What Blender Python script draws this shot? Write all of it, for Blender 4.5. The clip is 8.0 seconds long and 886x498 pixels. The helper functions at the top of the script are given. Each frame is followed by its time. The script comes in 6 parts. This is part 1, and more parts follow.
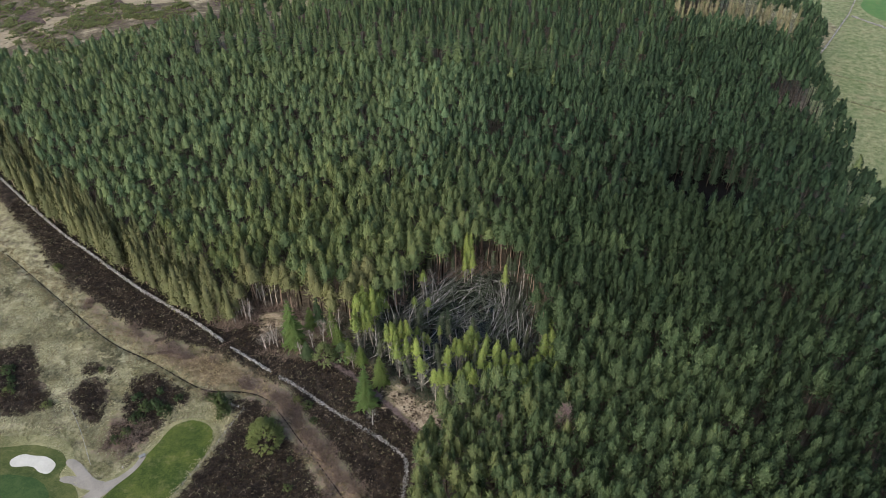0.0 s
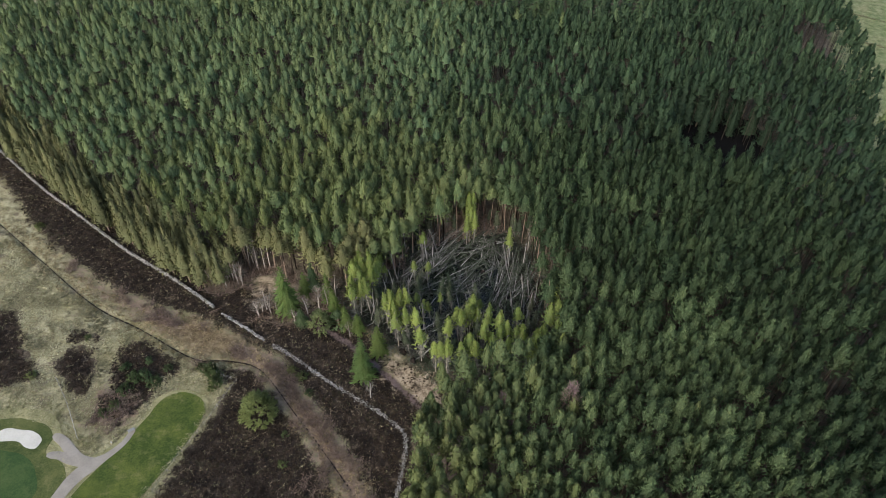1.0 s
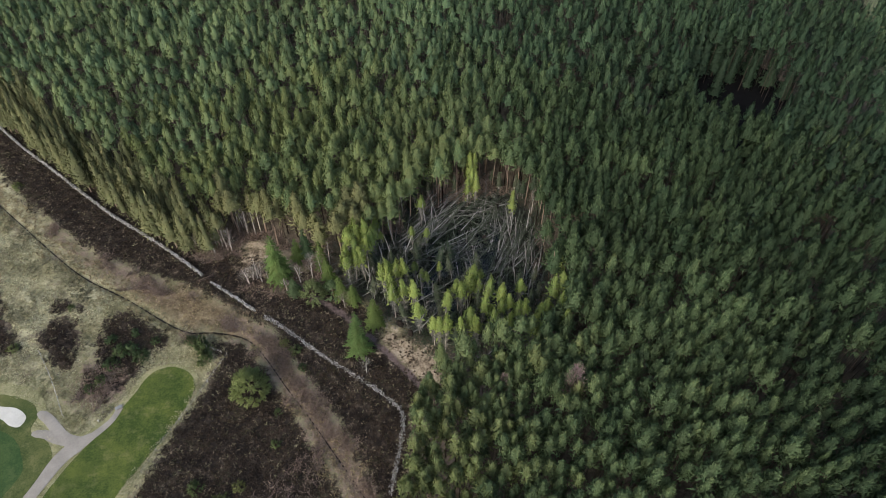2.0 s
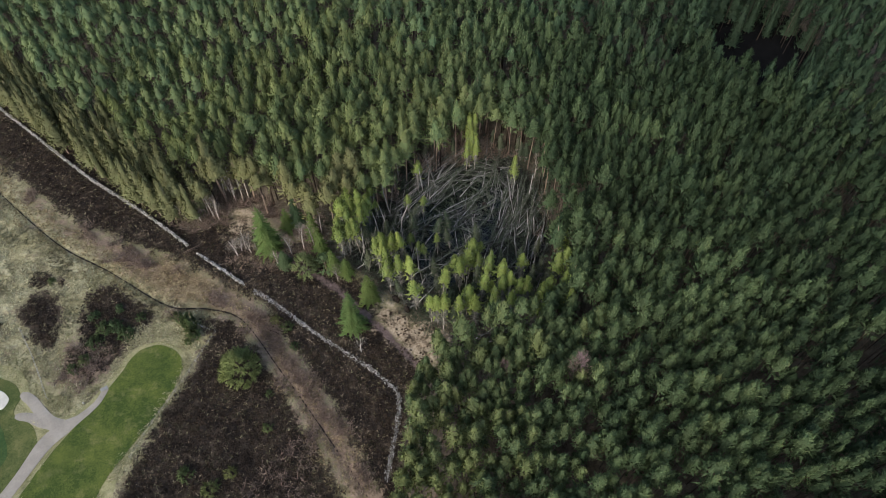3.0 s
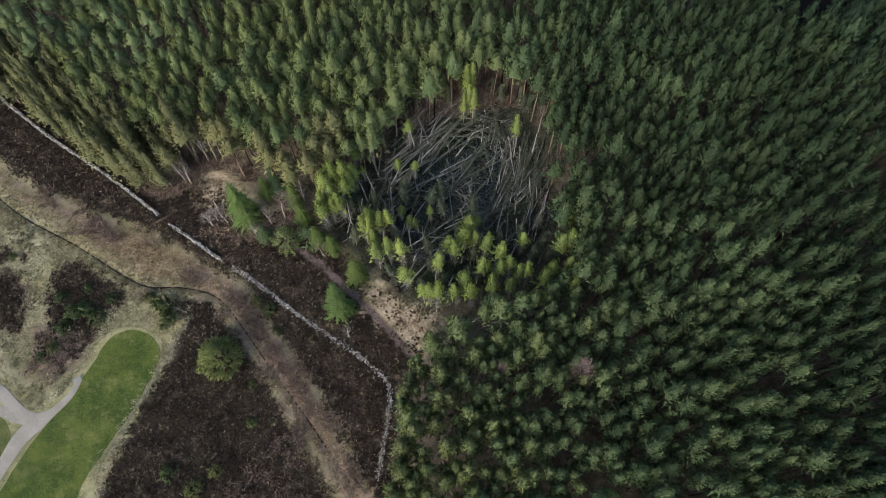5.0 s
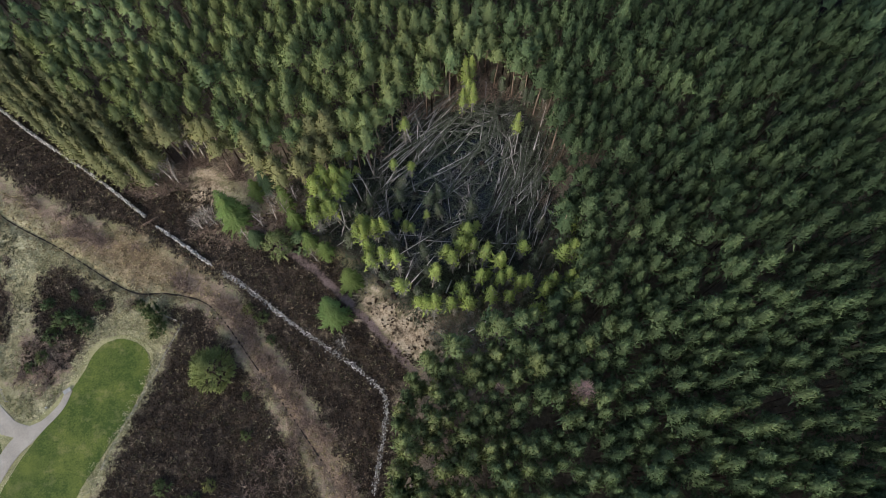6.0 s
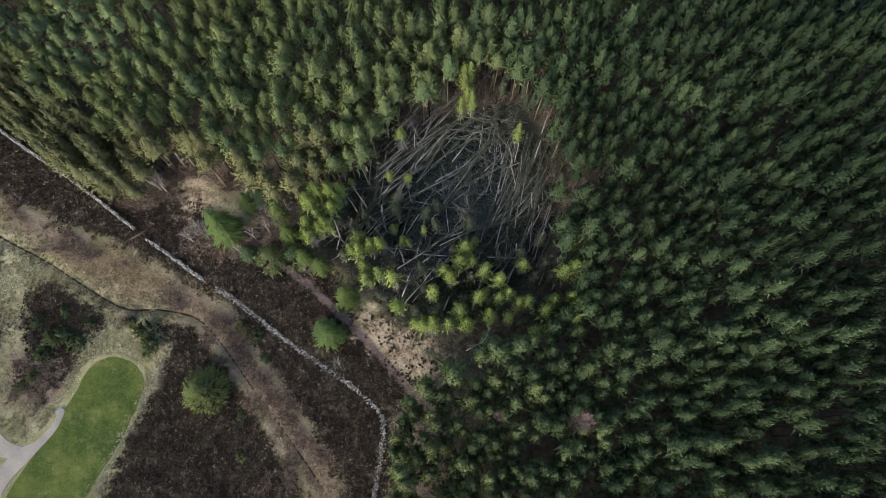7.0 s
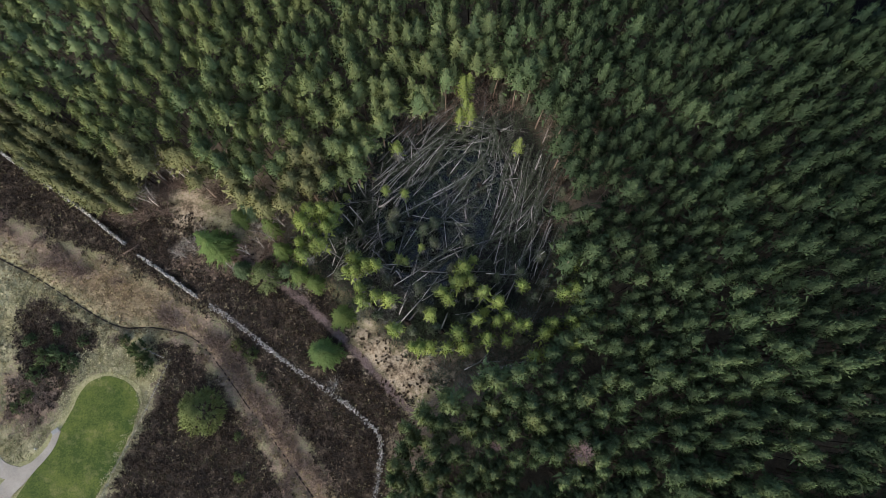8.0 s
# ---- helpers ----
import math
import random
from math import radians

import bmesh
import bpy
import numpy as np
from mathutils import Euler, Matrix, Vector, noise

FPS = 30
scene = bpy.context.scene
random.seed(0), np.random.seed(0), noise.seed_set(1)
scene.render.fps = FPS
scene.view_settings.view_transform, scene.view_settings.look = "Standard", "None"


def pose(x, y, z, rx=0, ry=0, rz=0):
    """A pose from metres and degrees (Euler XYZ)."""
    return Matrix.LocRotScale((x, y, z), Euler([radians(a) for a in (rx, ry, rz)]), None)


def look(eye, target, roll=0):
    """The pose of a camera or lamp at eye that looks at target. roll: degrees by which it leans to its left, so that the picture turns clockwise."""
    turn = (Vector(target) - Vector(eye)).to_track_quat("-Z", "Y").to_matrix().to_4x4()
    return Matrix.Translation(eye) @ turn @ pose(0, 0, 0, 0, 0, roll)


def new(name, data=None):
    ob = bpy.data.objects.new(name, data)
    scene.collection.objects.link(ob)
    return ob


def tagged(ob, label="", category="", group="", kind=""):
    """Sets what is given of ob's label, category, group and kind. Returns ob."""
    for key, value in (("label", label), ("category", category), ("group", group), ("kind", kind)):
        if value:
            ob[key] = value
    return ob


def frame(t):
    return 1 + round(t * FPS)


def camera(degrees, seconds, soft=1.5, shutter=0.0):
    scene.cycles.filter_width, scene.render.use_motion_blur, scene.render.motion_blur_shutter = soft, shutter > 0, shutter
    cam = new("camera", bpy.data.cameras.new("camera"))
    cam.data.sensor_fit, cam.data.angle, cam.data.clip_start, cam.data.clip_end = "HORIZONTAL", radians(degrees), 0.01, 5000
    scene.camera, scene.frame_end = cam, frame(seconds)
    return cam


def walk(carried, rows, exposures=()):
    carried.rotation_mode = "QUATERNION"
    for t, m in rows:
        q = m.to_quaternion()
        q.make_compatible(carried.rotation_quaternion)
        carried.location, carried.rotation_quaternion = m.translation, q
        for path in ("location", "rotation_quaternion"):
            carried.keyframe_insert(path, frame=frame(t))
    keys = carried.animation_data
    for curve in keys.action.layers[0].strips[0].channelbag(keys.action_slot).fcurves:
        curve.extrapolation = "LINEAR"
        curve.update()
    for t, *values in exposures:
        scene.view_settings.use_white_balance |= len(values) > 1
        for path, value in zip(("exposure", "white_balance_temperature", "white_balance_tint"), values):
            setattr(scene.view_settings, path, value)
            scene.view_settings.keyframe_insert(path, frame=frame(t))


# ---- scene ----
# ------------------------------------------------------------ camera and walk
cam = camera(65.1, 8.0, soft=0.85)
METRES, EYE, TILT, LEAN, TURN = 90.0, 122.5, -39.4, 0.0, 0.0
ROWS = [
    (0.0, 0.0, 0.0, 0.0, 0.0, 0.0, -0.0),
    (0.5, -0.0009, 0.0486, 0.0316, 0.02, -2.4, -0.05),
    (1.0, -0.0005, 0.1012, 0.0667, 0.06, -5.33, -0.09),
    (1.5, 0.0004, 0.1499, 0.0997, 0.08, -8.03, -0.12),
    (3.0, 0.0073, 0.3039, 0.208, 0.12, -16.62, -0.15),
    (3.5, 0.0103, 0.3522, 0.2424, 0.12, -19.35, -0.12),
    (4.0, 0.0138, 0.4038, 0.2812, 0.11, -22.04, -0.12),
    (4.5, 0.0164, 0.4512, 0.3182, 0.09, -24.5, -0.11),
    (6.0, 0.0252, 0.6015, 0.4409, 0.14, -31.56, -0.09),
    (6.5, 0.0264, 0.6486, 0.4809, 0.12, -33.45, -0.11),
    (7.0, 0.0292, 0.6983, 0.5218, 0.14, -35.43, -0.09),
    (7.5, 0.0309, 0.7453, 0.5614, 0.14, -37.34, -0.1),
    (8.0, 0.0322, 0.7958, 0.6029, 0.11, -39.37, -0.11),
]
EXPOSURES = [(0.0, 0.93), (4.0, 0.95), (8.0, 1.05)]
walk(cam, [(t, pose(0, 0, EYE, TILT, LEAN, TURN) @ pose(METRES * x, METRES * y, METRES * z, 90 + pitch, roll, yaw)) for t, x, y, z, yaw, pitch, roll in ROWS], EXPOSURES)

# ------------------------------------------------------------ sky and sun
SUN_EL, SUN_AZ = 36.0, 212.0  # degrees up, and clockwise from +y
SUN_POWER, SUN_SIZE, SKY_POWER = 0.64, 24.0, 0.15
world = bpy.data.worlds.new("sky")
scene.world = world
world.use_nodes = True
_n = world.node_tree.nodes
_sky = _n.new("ShaderNodeTexSky")
_sky.sky_type = "NISHITA"
_sky.sun_disc = False
_sky.sun_elevation = radians(SUN_EL)
_sky.sun_rotation = radians(SUN_AZ)
_sky.dust_density = 3.0
_bg = _n["Background"]
_bg.inputs["Strength"].default_value = SKY_POWER
world.node_tree.links.new(_sky.outputs["Color"], _bg.inputs["Color"])
sun = new("sun", bpy.data.lights.new("sun", "SUN"))
sun.data.energy, sun.data.angle, sun.data.color = SUN_POWER, radians(SUN_SIZE), (1.0, 0.95, 0.86)
_to_sun = Vector((math.sin(radians(SUN_AZ)) * math.cos(radians(SUN_EL)), math.cos(radians(SUN_AZ)) * math.cos(radians(SUN_EL)), math.sin(radians(SUN_EL))))
sun.matrix_world = look(_to_sun * 300, (0, 0, 0))


# ------------------------------------------------------------ small tools
rng = np.random.default_rng(7)


def hash2(i, j, seed):
    h = (i.astype(np.int64) * 374761393 + j.astype(np.int64) * 668265263 + seed * 974711) & 0xFFFFFFFF
    h = ((h ^ (h >> 13)) * 1274126177) & 0xFFFFFFFF
    return ((h ^ (h >> 16)) & 0xFFFF) / 65535.0


def vnoise(x, y, size, seed=0):
    """Smooth value noise, 0 to 1, with lumps of that size in metres."""
    x, y = np.asarray(x, float) / size, np.asarray(y, float) / size
    i, j = np.floor(x), np.floor(y)
    u, v = x - i, y - j
    u, v = u * u * (3 - 2 * u), v * v * (3 - 2 * v)
    a, b = hash2(i, j, seed), hash2(i + 1, j, seed)
    c, d = hash2(i, j + 1, seed), hash2(i + 1, j + 1, seed)
    return (a * (1 - u) + b * u) * (1 - v) + (c * (1 - u) + d * u) * v


def line_distance(x, y, pts):
    best = np.full(np.shape(x), 1e9)
    for (ax, ay), (bx, by) in zip(pts[:-1], pts[1:]):
        dx, dy = bx - ax, by - ay
        t = np.clip(((x - ax) * dx + (y - ay) * dy) / (dx * dx + dy * dy), 0, 1)
        best = np.minimum(best, np.hypot(x - ax - t * dx, y - ay - t * dy))
    return best


def inside(x, y, pts):
    odd = np.zeros(np.shape(x), bool)
    for (ax, ay), (bx, by) in zip(pts, pts[1:] + pts[:1]):
        if ay != by:
            odd ^= ((ay > y) != (by > y)) & (x < (bx - ax) * (y - ay) / (by - ay) + ax)
    return odd


def zone(x, y, pts):
    """Signed distance to the edge of a closed outline, positive inside."""
    d = line_distance(x, y, pts + pts[:1])
    return np.where(inside(x, y, pts), d, -d)


def smooth(pts, closed=False, steps=6):
    """A Catmull-Rom curve through the points."""
    n, out = len(pts), []
    for k in range(n if closed else n - 1):
        p = [Vector(pts[(k + o) % n]) if closed else Vector(pts[min(max(k + o, 0), n - 1)]) for o in (-1, 0, 1, 2)]
        for s in range(steps):
            t = s / steps
            q = 0.5 * (2 * p[1] + (p[2] - p[0]) * t + (2 * p[0] - 5 * p[1] + 4 * p[2] - p[3]) * t * t + (3 * p[1] - p[0] - 3 * p[2] + p[3]) * t ** 3)
            out.append((q.x, q.y))
    return out if closed else out + [tuple(pts[-1])]


def raw_mesh(name, verts, tris, mats, slots=None, tint=None, normals=None):
    """A mesh from arrays of triangles."""
    verts, tris = np.asarray(verts, np.float32), np.asarray(tris, np.int32)
    me = bpy.data.meshes.new(name)
    me.vertices.add(len(verts))
    me.vertices.foreach_set("co", verts.ravel())
    me.loops.add(len(tris) * 3)
    me.loops.foreach_set("vertex_index", tris.ravel())
    me.polygons.add(len(tris))
    me.polygons.foreach_set("loop_start", np.arange(len(tris), dtype=np.int32) * 3)
    for m in mats:
        me.materials.append(m)
    if slots is not None:
        me.polygons.foreach_set("material_index", np.asarray(slots, np.int32))
    if tint is not None:
        me.attributes.new("tint", "FLOAT", "POINT").data.foreach_set("value", np.asarray(tint, np.float32))
    me.update(calc_edges=True)
    if normals is not None:
        me.attributes.new("custom_normal", "FLOAT_VECTOR", "POINT").data.foreach_set("vector", np.asarray(normals, np.float32).ravel())
        me.update()
    return me


def soften(v, t, spread, lift, own=0.55):
    """Normals of a leafy mass: each leaf turned partly outwards and up, as the whole crown is."""
    f = np.cross(v[t[:, 1]] - v[t[:, 0]], v[t[:, 2]] - v[t[:, 0]])
    f /= np.linalg.norm(f, axis=1, keepdims=True) + 1e-12
    out = np.stack([v[:, 0] / spread, v[:, 1] / spread, np.full(len(v), lift)], 1)
    out /= np.linalg.norm(out, axis=1, keepdims=True)
    flip = (f * out[t[:, 0]]).sum(1) < 0
    t = np.where(flip[:, None], t[:, [0, 2, 1]], t)
    f = np.where(flip[:, None], -f, f)
    n = np.zeros_like(v)
    for k in range(3):
        np.add.at(n, t[:, k], f)
    n = out + own * n / (np.linalg.norm(n, axis=1, keepdims=True) + 1e-12)
    return t, n / np.linalg.norm(n, axis=1, keepdims=True)


class Soup:
    """Gathers triangles."""

    def __init__(self):
        self.v, self.t, self.s, self.n = [], [], [], 0
        self.shades = []

    def add(self, verts, tris, slot=0, shade=0.0):
        self.shades.append(np.zeros(len(verts)) + shade)
        self.v.append(np.asarray(verts, float))
        self.t.append(np.asarray(tris, int) + self.n)
        self.s.append(np.full(len(tris), slot))
        self.n += len(verts)

    def blades(self, base, tip, width, normal, slot=0):
        """Pointed leaves from base to tip (arrays), that wide across."""
        side = np.cross(tip - base, normal)
        side /= np.linalg.norm(side, axis=1, keepdims=True) + 1e-9
        side *= np.reshape(width, (-1, 1)) / 2
        low = base + (tip - base) * 0.35
        k = len(base)
        v = np.stack([base, low + side, tip, low - side], 1).reshape(-1, 3)
        i = np.arange(k)[:, None] * 4
        self.add(v, np.concatenate([i + [0, 1, 2], i + [0, 2, 3]]), slot)

    def slivers(self, base, tip, width, normal, slot=0, shade=0.0):
        """Single thin triangles from base to tip."""
        side = np.cross(tip - base, normal)
        side /= np.linalg.norm(side, axis=1, keepdims=True) + 1e-9
        side *= np.reshape(width, (-1, 1)) / 2
        v = np.stack([base + side, tip, base - side], 1).reshape(-1, 3)
        i = np.arange(len(base))[:, None] * 3
        self.add(v, i + [0, 1, 2], slot, np.repeat(shade, 3) if np.ndim(shade) else shade)

    def pole(self, a, b, r0, r1, sides=5, slot=0):
        a, b = np.asarray(a, float), np.asarray(b, float)
        d = (b - a) / (np.linalg.norm(b - a) + 1e-9)
        u = np.cross(d, (0, 0, 1) if abs(d[2]) < 0.9 else (1, 0, 0))
        u /= np.linalg.norm(u)
        w = np.cross(d, u)
        an = np.arange(sides) * 2 * np.pi / sides
        ring = np.cos(an)[:, None] * u + np.sin(an)[:, None] * w
        v = np.concatenate([a + ring * r0, b + ring * r1])
        tr = []
        for k in range(sides):
            m = (k + 1) % sides
            tr += [(k, m, sides + m), (k, sides + m, sides + k)]
        tr += [(sides, sides + k, sides + k + 1) for k in range(1, sides - 1)]
        tr += [(0, k + 1, k) for k in range(1, sides - 1)]
        self.add(v, tr, slot)

    def arrays(self):
        return np.concatenate(self.v), np.concatenate(self.t), np.concatenate(self.s)


def part(name, data, material, parent, label=""):
    """Links a mesh, or the triangles of a Soup, as one object under parent."""
    if isinstance(data, Soup):
        v, t, s = data.arrays()
        data = raw_mesh(name, v, t, [material])
    ob = new(name, data)
    ob.parent = parent
    return tagged(ob, label)


def thing(name, label, category, group="", kind="", at=(0, 0, 0)):
    ob = new(name)
    ob.location = at
    ob.empty_display_size = 0.5
    return tagged(ob, label, category, group, kind)


# ------------------------------------------------------------ materials
class Nodes:
    def __init__(self, name):
        self.m = bpy.data.materials.new(name)
        self.m.use_nodes = True
        self.t = self.m.node_tree
        self.b = self.t.nodes["Principled BSDF"]

    def node(self, kind, **kw):
        n = self.t.nodes.new(kind)
        for k, v in kw.items():
            if k in n.inputs:
                self.put(v, n.inputs[k])
        return n

    def put(self, v, socket):
        if isinstance(v, bpy.types.NodeSocket):
            self.t.links.new(v, socket)
        else:
            socket.default_value = v

    def where(self):
        return self.t.nodes.new("ShaderNodeNewGeometry").outputs["Position"]

    def noise(self, scale, detail=4.0, rough=0.6, vec=None):
        n = self.node("ShaderNodeTexNoise", Scale=scale, Detail=detail, Roughness=rough)
        self.put(vec or self.where(), n.inputs["Vector"])
        return n.outputs["Fac"]

    def attr(self, name):
        n = self.t.nodes.new("ShaderNodeAttribute")
        n.attribute_name = name
        return n.outputs["Fac"]

    def maths(self, op, a, b=0.0, c=0.0):
        n = self.t.nodes.new("ShaderNodeMath")
        n.operation = op
        for k, v in enumerate((a, b, c)):
            self.put(v, n.inputs[k])
        return n.outputs[0]

    def span(self, v, lo, hi, a=0.0, b=1.0):
        n = self.t.nodes.new("ShaderNodeMapRange")
        for k, q in zip(("Value", "From Min", "From Max", "To Min", "To Max"), (v, lo, hi, a, b)):
            self.put(q, n.inputs[k])
        return n.outputs[0]

    def ramp(self, fac, stops):
        n = self.t.nodes.new("ShaderNodeValToRGB")
        e = n.color_ramp.elements
        while len(e) < len(stops):
            e.new(0.5)
        for q, (p, c) in zip(e, stops):
            q.position, q.color = p, (*c, 1)
        self.put(fac, n.inputs["Fac"])
        return n.outputs["Color"]

    def mix(self, fac, a, b, blend="MIX"):
        n = self.t.nodes.new("ShaderNodeMix")
        n.data_type, n.blend_type = "RGBA", blend
        self.put(fac, n.inputs[0])
        for v, s in ((a, n.inputs[6]), (b, n.inputs[7])):
            self.put((*v, 1) if isinstance(v, tuple) else v, s)
        return n.outputs[2]

    def bump(self, h, strength, distance):
        n = self.node("ShaderNodeBump", Strength=strength, Distance=distance)
        self.put(h, n.inputs["Height"])
        self.put(n.outputs["Normal"], self.b.inputs["Normal"])

    def done(self, color, rough=0.8, spec=0.3, metal=0.0):
        self.put((*color, 1) if isinstance(color, tuple) else color, self.b.inputs["Base Color"])
        self.put(rough, self.b.inputs["Roughness"])
        self.put(spec, self.b.inputs["Specular IOR Level"])
        self.put(metal, self.b.inputs["Metallic"])
        return self.m


def foliage(name, stops, shift=0.35, rough=0.65, spec=0.25):
    """Leaves or needles: each tree has its own hue, each tuft its own shade."""
    n = Nodes(name)
    tree = n.attr("tint")
    tuft = n.t.nodes.new("ShaderNodeNewGeometry").outputs["Random Per Island"]
    base = n.ramp(tree, stops)
    drift = n.span(n.noise(0.05, 2.0), 0.3, 0.7, 0.82, 1.15)
    grain = n.noise(7.0, 3.0, 0.7)
    val = n.maths("MULTIPLY", n.maths("MULTIPLY", drift, n.span(tuft, 0, 1, 1 - shift * 0.4, 1 + shift * 0.4)), n.span(grain, 0.34, 0.66, 0.72, 1.28))
    n.bump(grain, 0.7, 0.12)
    hsv = n.t.nodes.new("ShaderNodeHueSaturation")
    n.put(n.span(tuft, 0, 1, 0.488, 0.512), hsv.inputs["Hue"])
    n.put(val, hsv.inputs["Value"])
    n.put(base, hsv.inputs["Color"])
    m = n.done(hsv.outputs["Color"], rough, spec)
    glow = n.t.nodes.new("ShaderNodeBsdfTranslucent")
    n.put(hsv.outputs["Color"], glow.inputs["Color"])
    both = n.t.nodes.new("ShaderNodeMixShader")
    both.inputs["Fac"].default_value = 0.28
    n.put(n.b.outputs["BSDF"], both.inputs[1])
    n.put(glow.outputs["BSDF"], both.inputs[2])
    n.put(both.outputs["Shader"], n.t.nodes["Material Output"].inputs["Surface"])
    return m


def bark(name, a, b, scale=3.0, rough=0.85):
    n = Nodes(name)
    own = n.t.nodes.new("ShaderNodeObjectInfo").outputs["Random"]
    f = n.maths("ADD", n.noise(scale, 6.0, 0.7), n.span(own, 0, 1, -0.2, 0.2))
    n.bump(n.noise(scale * 6, 4.0), 0.5, 0.03)
    return n.done(n.ramp(f, [(0.3, a), (0.7, b)]), rough, 0.2)


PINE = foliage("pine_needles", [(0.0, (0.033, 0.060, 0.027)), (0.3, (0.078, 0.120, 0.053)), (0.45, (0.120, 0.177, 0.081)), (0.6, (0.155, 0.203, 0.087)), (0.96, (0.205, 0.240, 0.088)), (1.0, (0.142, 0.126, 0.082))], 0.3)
# PINE with distance haze put into the colour: less red, more blue
FAR_PINE = foliage("haze_tinted_pine_needles", [(0.0, (0.031, 0.060, 0.030)), (0.3, (0.073, 0.120, 0.058)), (0.45, (0.112, 0.177, 0.089)), (0.6, (0.144, 0.203, 0.096)), (0.96, (0.191, 0.240, 0.097)), (1.0, (0.132, 0.126, 0.090))], 0.3)
EDGE_PINE = foliage("olive_edge_needles", [(0.0, (0.075, 0.090, 0.045)), (0.4, (0.135, 0.148, 0.068)), (0.8, (0.195, 0.200, 0.088)), (1.0, (0.235, 0.232, 0.100))], 0.35)
SPRUCE = foliage("spruce_needles", [(0.0, (0.030, 0.058, 0.032)), (0.4, (0.058, 0.098, 0.046)), (1.0, (0.135, 0.178, 0.074))], 0.25)
FRESH = foliage("bright_spruce_needles", [(0.0, (0.085, 0.142, 0.042)), (0.5, (0.095, 0.148, 0.040)), (1.0, (0.135, 0.182, 0.048))], 0.35)
YOUNG = foliage("yellow_green_needles", [(0.0, (0.145, 0.200, 0.068)), (0.5, (0.215, 0.283, 0.080)), (1.0, (0.30, 0.370, 0.102))], 0.3)
DULL = foliage("dull_dying_needles", [(0.0, (0.060, 0.085, 0.050)), (0.5, (0.085, 0.108, 0.064)), (1.0, (0.125, 0.140, 0.088))], 0.35)
LARCH = foliage("larch_twigs", [(0.0, (0.25, 0.23, 0.135)), (0.6, (0.31, 0.285, 0.17)), (1.0, (0.15, 0.18, 0.085))], 0.3)
GORSE = foliage("gorse_leaves", [(0.0, (0.045, 0.080, 0.034)), (0.6, (0.092, 0.125, 0.045)), (1.0, (0.165, 0.18, 0.065))], 0.35)
YELLOW_PINE = foliage("young_pine_needles", [(0.0, (0.165, 0.205, 0.070)), (1.0, (0.20, 0.240, 0.085))], 0.35)
TWIG = foliage("bare_twigs", [(0.0, (0.175, 0.130, 0.106)), (0.5, (0.24, 0.180, 0.150)), (1.0, (0.25, 0.205, 0.160))], 0.4)
PINK_TWIG = foliage("budding_twigs", [(0.0, (0.22, 0.155, 0.145)), (1.0, (0.26, 0.185, 0.175))], 0.3)
HEATHER = foliage("heather", [(0.0, (0.0194, 0.0150, 0.0121)), (0.5, (0.0405, 0.0292, 0.0202)), (0.8, (0.0688, 0.0486, 0.0307)), (0.92, (0.0373, 0.0469, 0.0226)), (1.0, (0.2024, 0.1700, 0.1214))], 0.45)
FRINGE_STRAW = foliage("pale_green_straw", [(0.0, (0.17, 0.175, 0.080)), (0.5, (0.36, 0.345, 0.195)), (1.0, (0.56, 0.525, 0.35))], 0.35)
OCHRE_STRAW = foliage("ochre_dead_grass", [(0.0, (0.135, 0.105, 0.056)), (0.5, (0.285, 0.232, 0.128)), (1.0, (0.43, 0.370, 0.225))], 0.35)
STRAW = foliage("dead_grass", [(0.0, (0.135, 0.127, 0.072)), (0.5, (0.285, 0.271, 0.157)), (1.0, (0.46, 0.442, 0.285))], 0.35)
BRASH = foliage("dead_needles", [(0.0, (0.042, 0.066, 0.036)), (0.5, (0.068, 0.090, 0.052)), (0.8, (0.115, 0.125, 0.105)), (1.0, (0.235, 0.24, 0.225))], 0.35)
GREY_TWIG = foliage("dead_grey_twigs", [(0.0, (0.16, 0.16, 0.14)), (1.0, (0.29, 0.285, 0.255))], 0.35)
RED_BARK = bark("pale_reddish_pine_bark", (0.15, 0.105, 0.08), (0.36, 0.28, 0.23))
PINE_BARK = bark("pine_bark", (0.055, 0.043, 0.036), (0.15, 0.11, 0.085))
BIRCH_BARK = bark("birch_bark", (0.24, 0.215, 0.19), (0.52, 0.48, 0.43), 2.0)
DEAD_WOOD = bark("weathered_wood", (0.12, 0.12, 0.113), (0.41, 0.405, 0.39), 0.5)
POST_WOOD = bark("fence_wood", (0.24, 0.225, 0.20), (0.44, 0.42, 0.38), 4.0)


def stone_material():
    n = Nodes("drystone")
    isl = n.t.nodes.new("ShaderNodeNewGeometry").outputs["Random Per Island"]
    c = n.ramp(isl, [(0.0, (0.10, 0.097, 0.09)), (0.5, (0.26, 0.255, 0.24)), (1.0, (0.46, 0.45, 0.43))])
    moss = n.span(n.noise(0.7, 4.0), 0.56, 0.68)
    c = n.mix(n.maths("MULTIPLY", moss, 0.55), c, (0.13, 0.14, 0.07))
    n.bump(n.noise(9.0, 5.0), 0.5, 0.03)
    return n.done(c, 0.9, 0.2)


STONE = stone_material()


def lawn(name, a, b, worn=(0.17, 0.165, 0.065)):
    n = Nodes(name)
    f = n.maths("ADD", n.maths("MULTIPLY", n.noise(0.16, 7.0, 0.72), 0.6), n.maths("MULTIPLY", n.noise(3.5, 6.0, 0.75), 0.4))
    c = n.ramp(f, [(0.43, a), (0.58, b)])
    c = n.mix(n.span(n.noise(0.35, 6.0, 0.7), 0.53, 0.70, 0.0, 0.5), c, worn)
    c = n.mix(n.span(n.noise(0.10, 4.0), 0.56, 0.66, 0.0, 0.45), c, a)
    n.bump(n.noise(25.0, 3.0), 0.4, 0.02)
    return n.done(c, 0.85, 0.2)


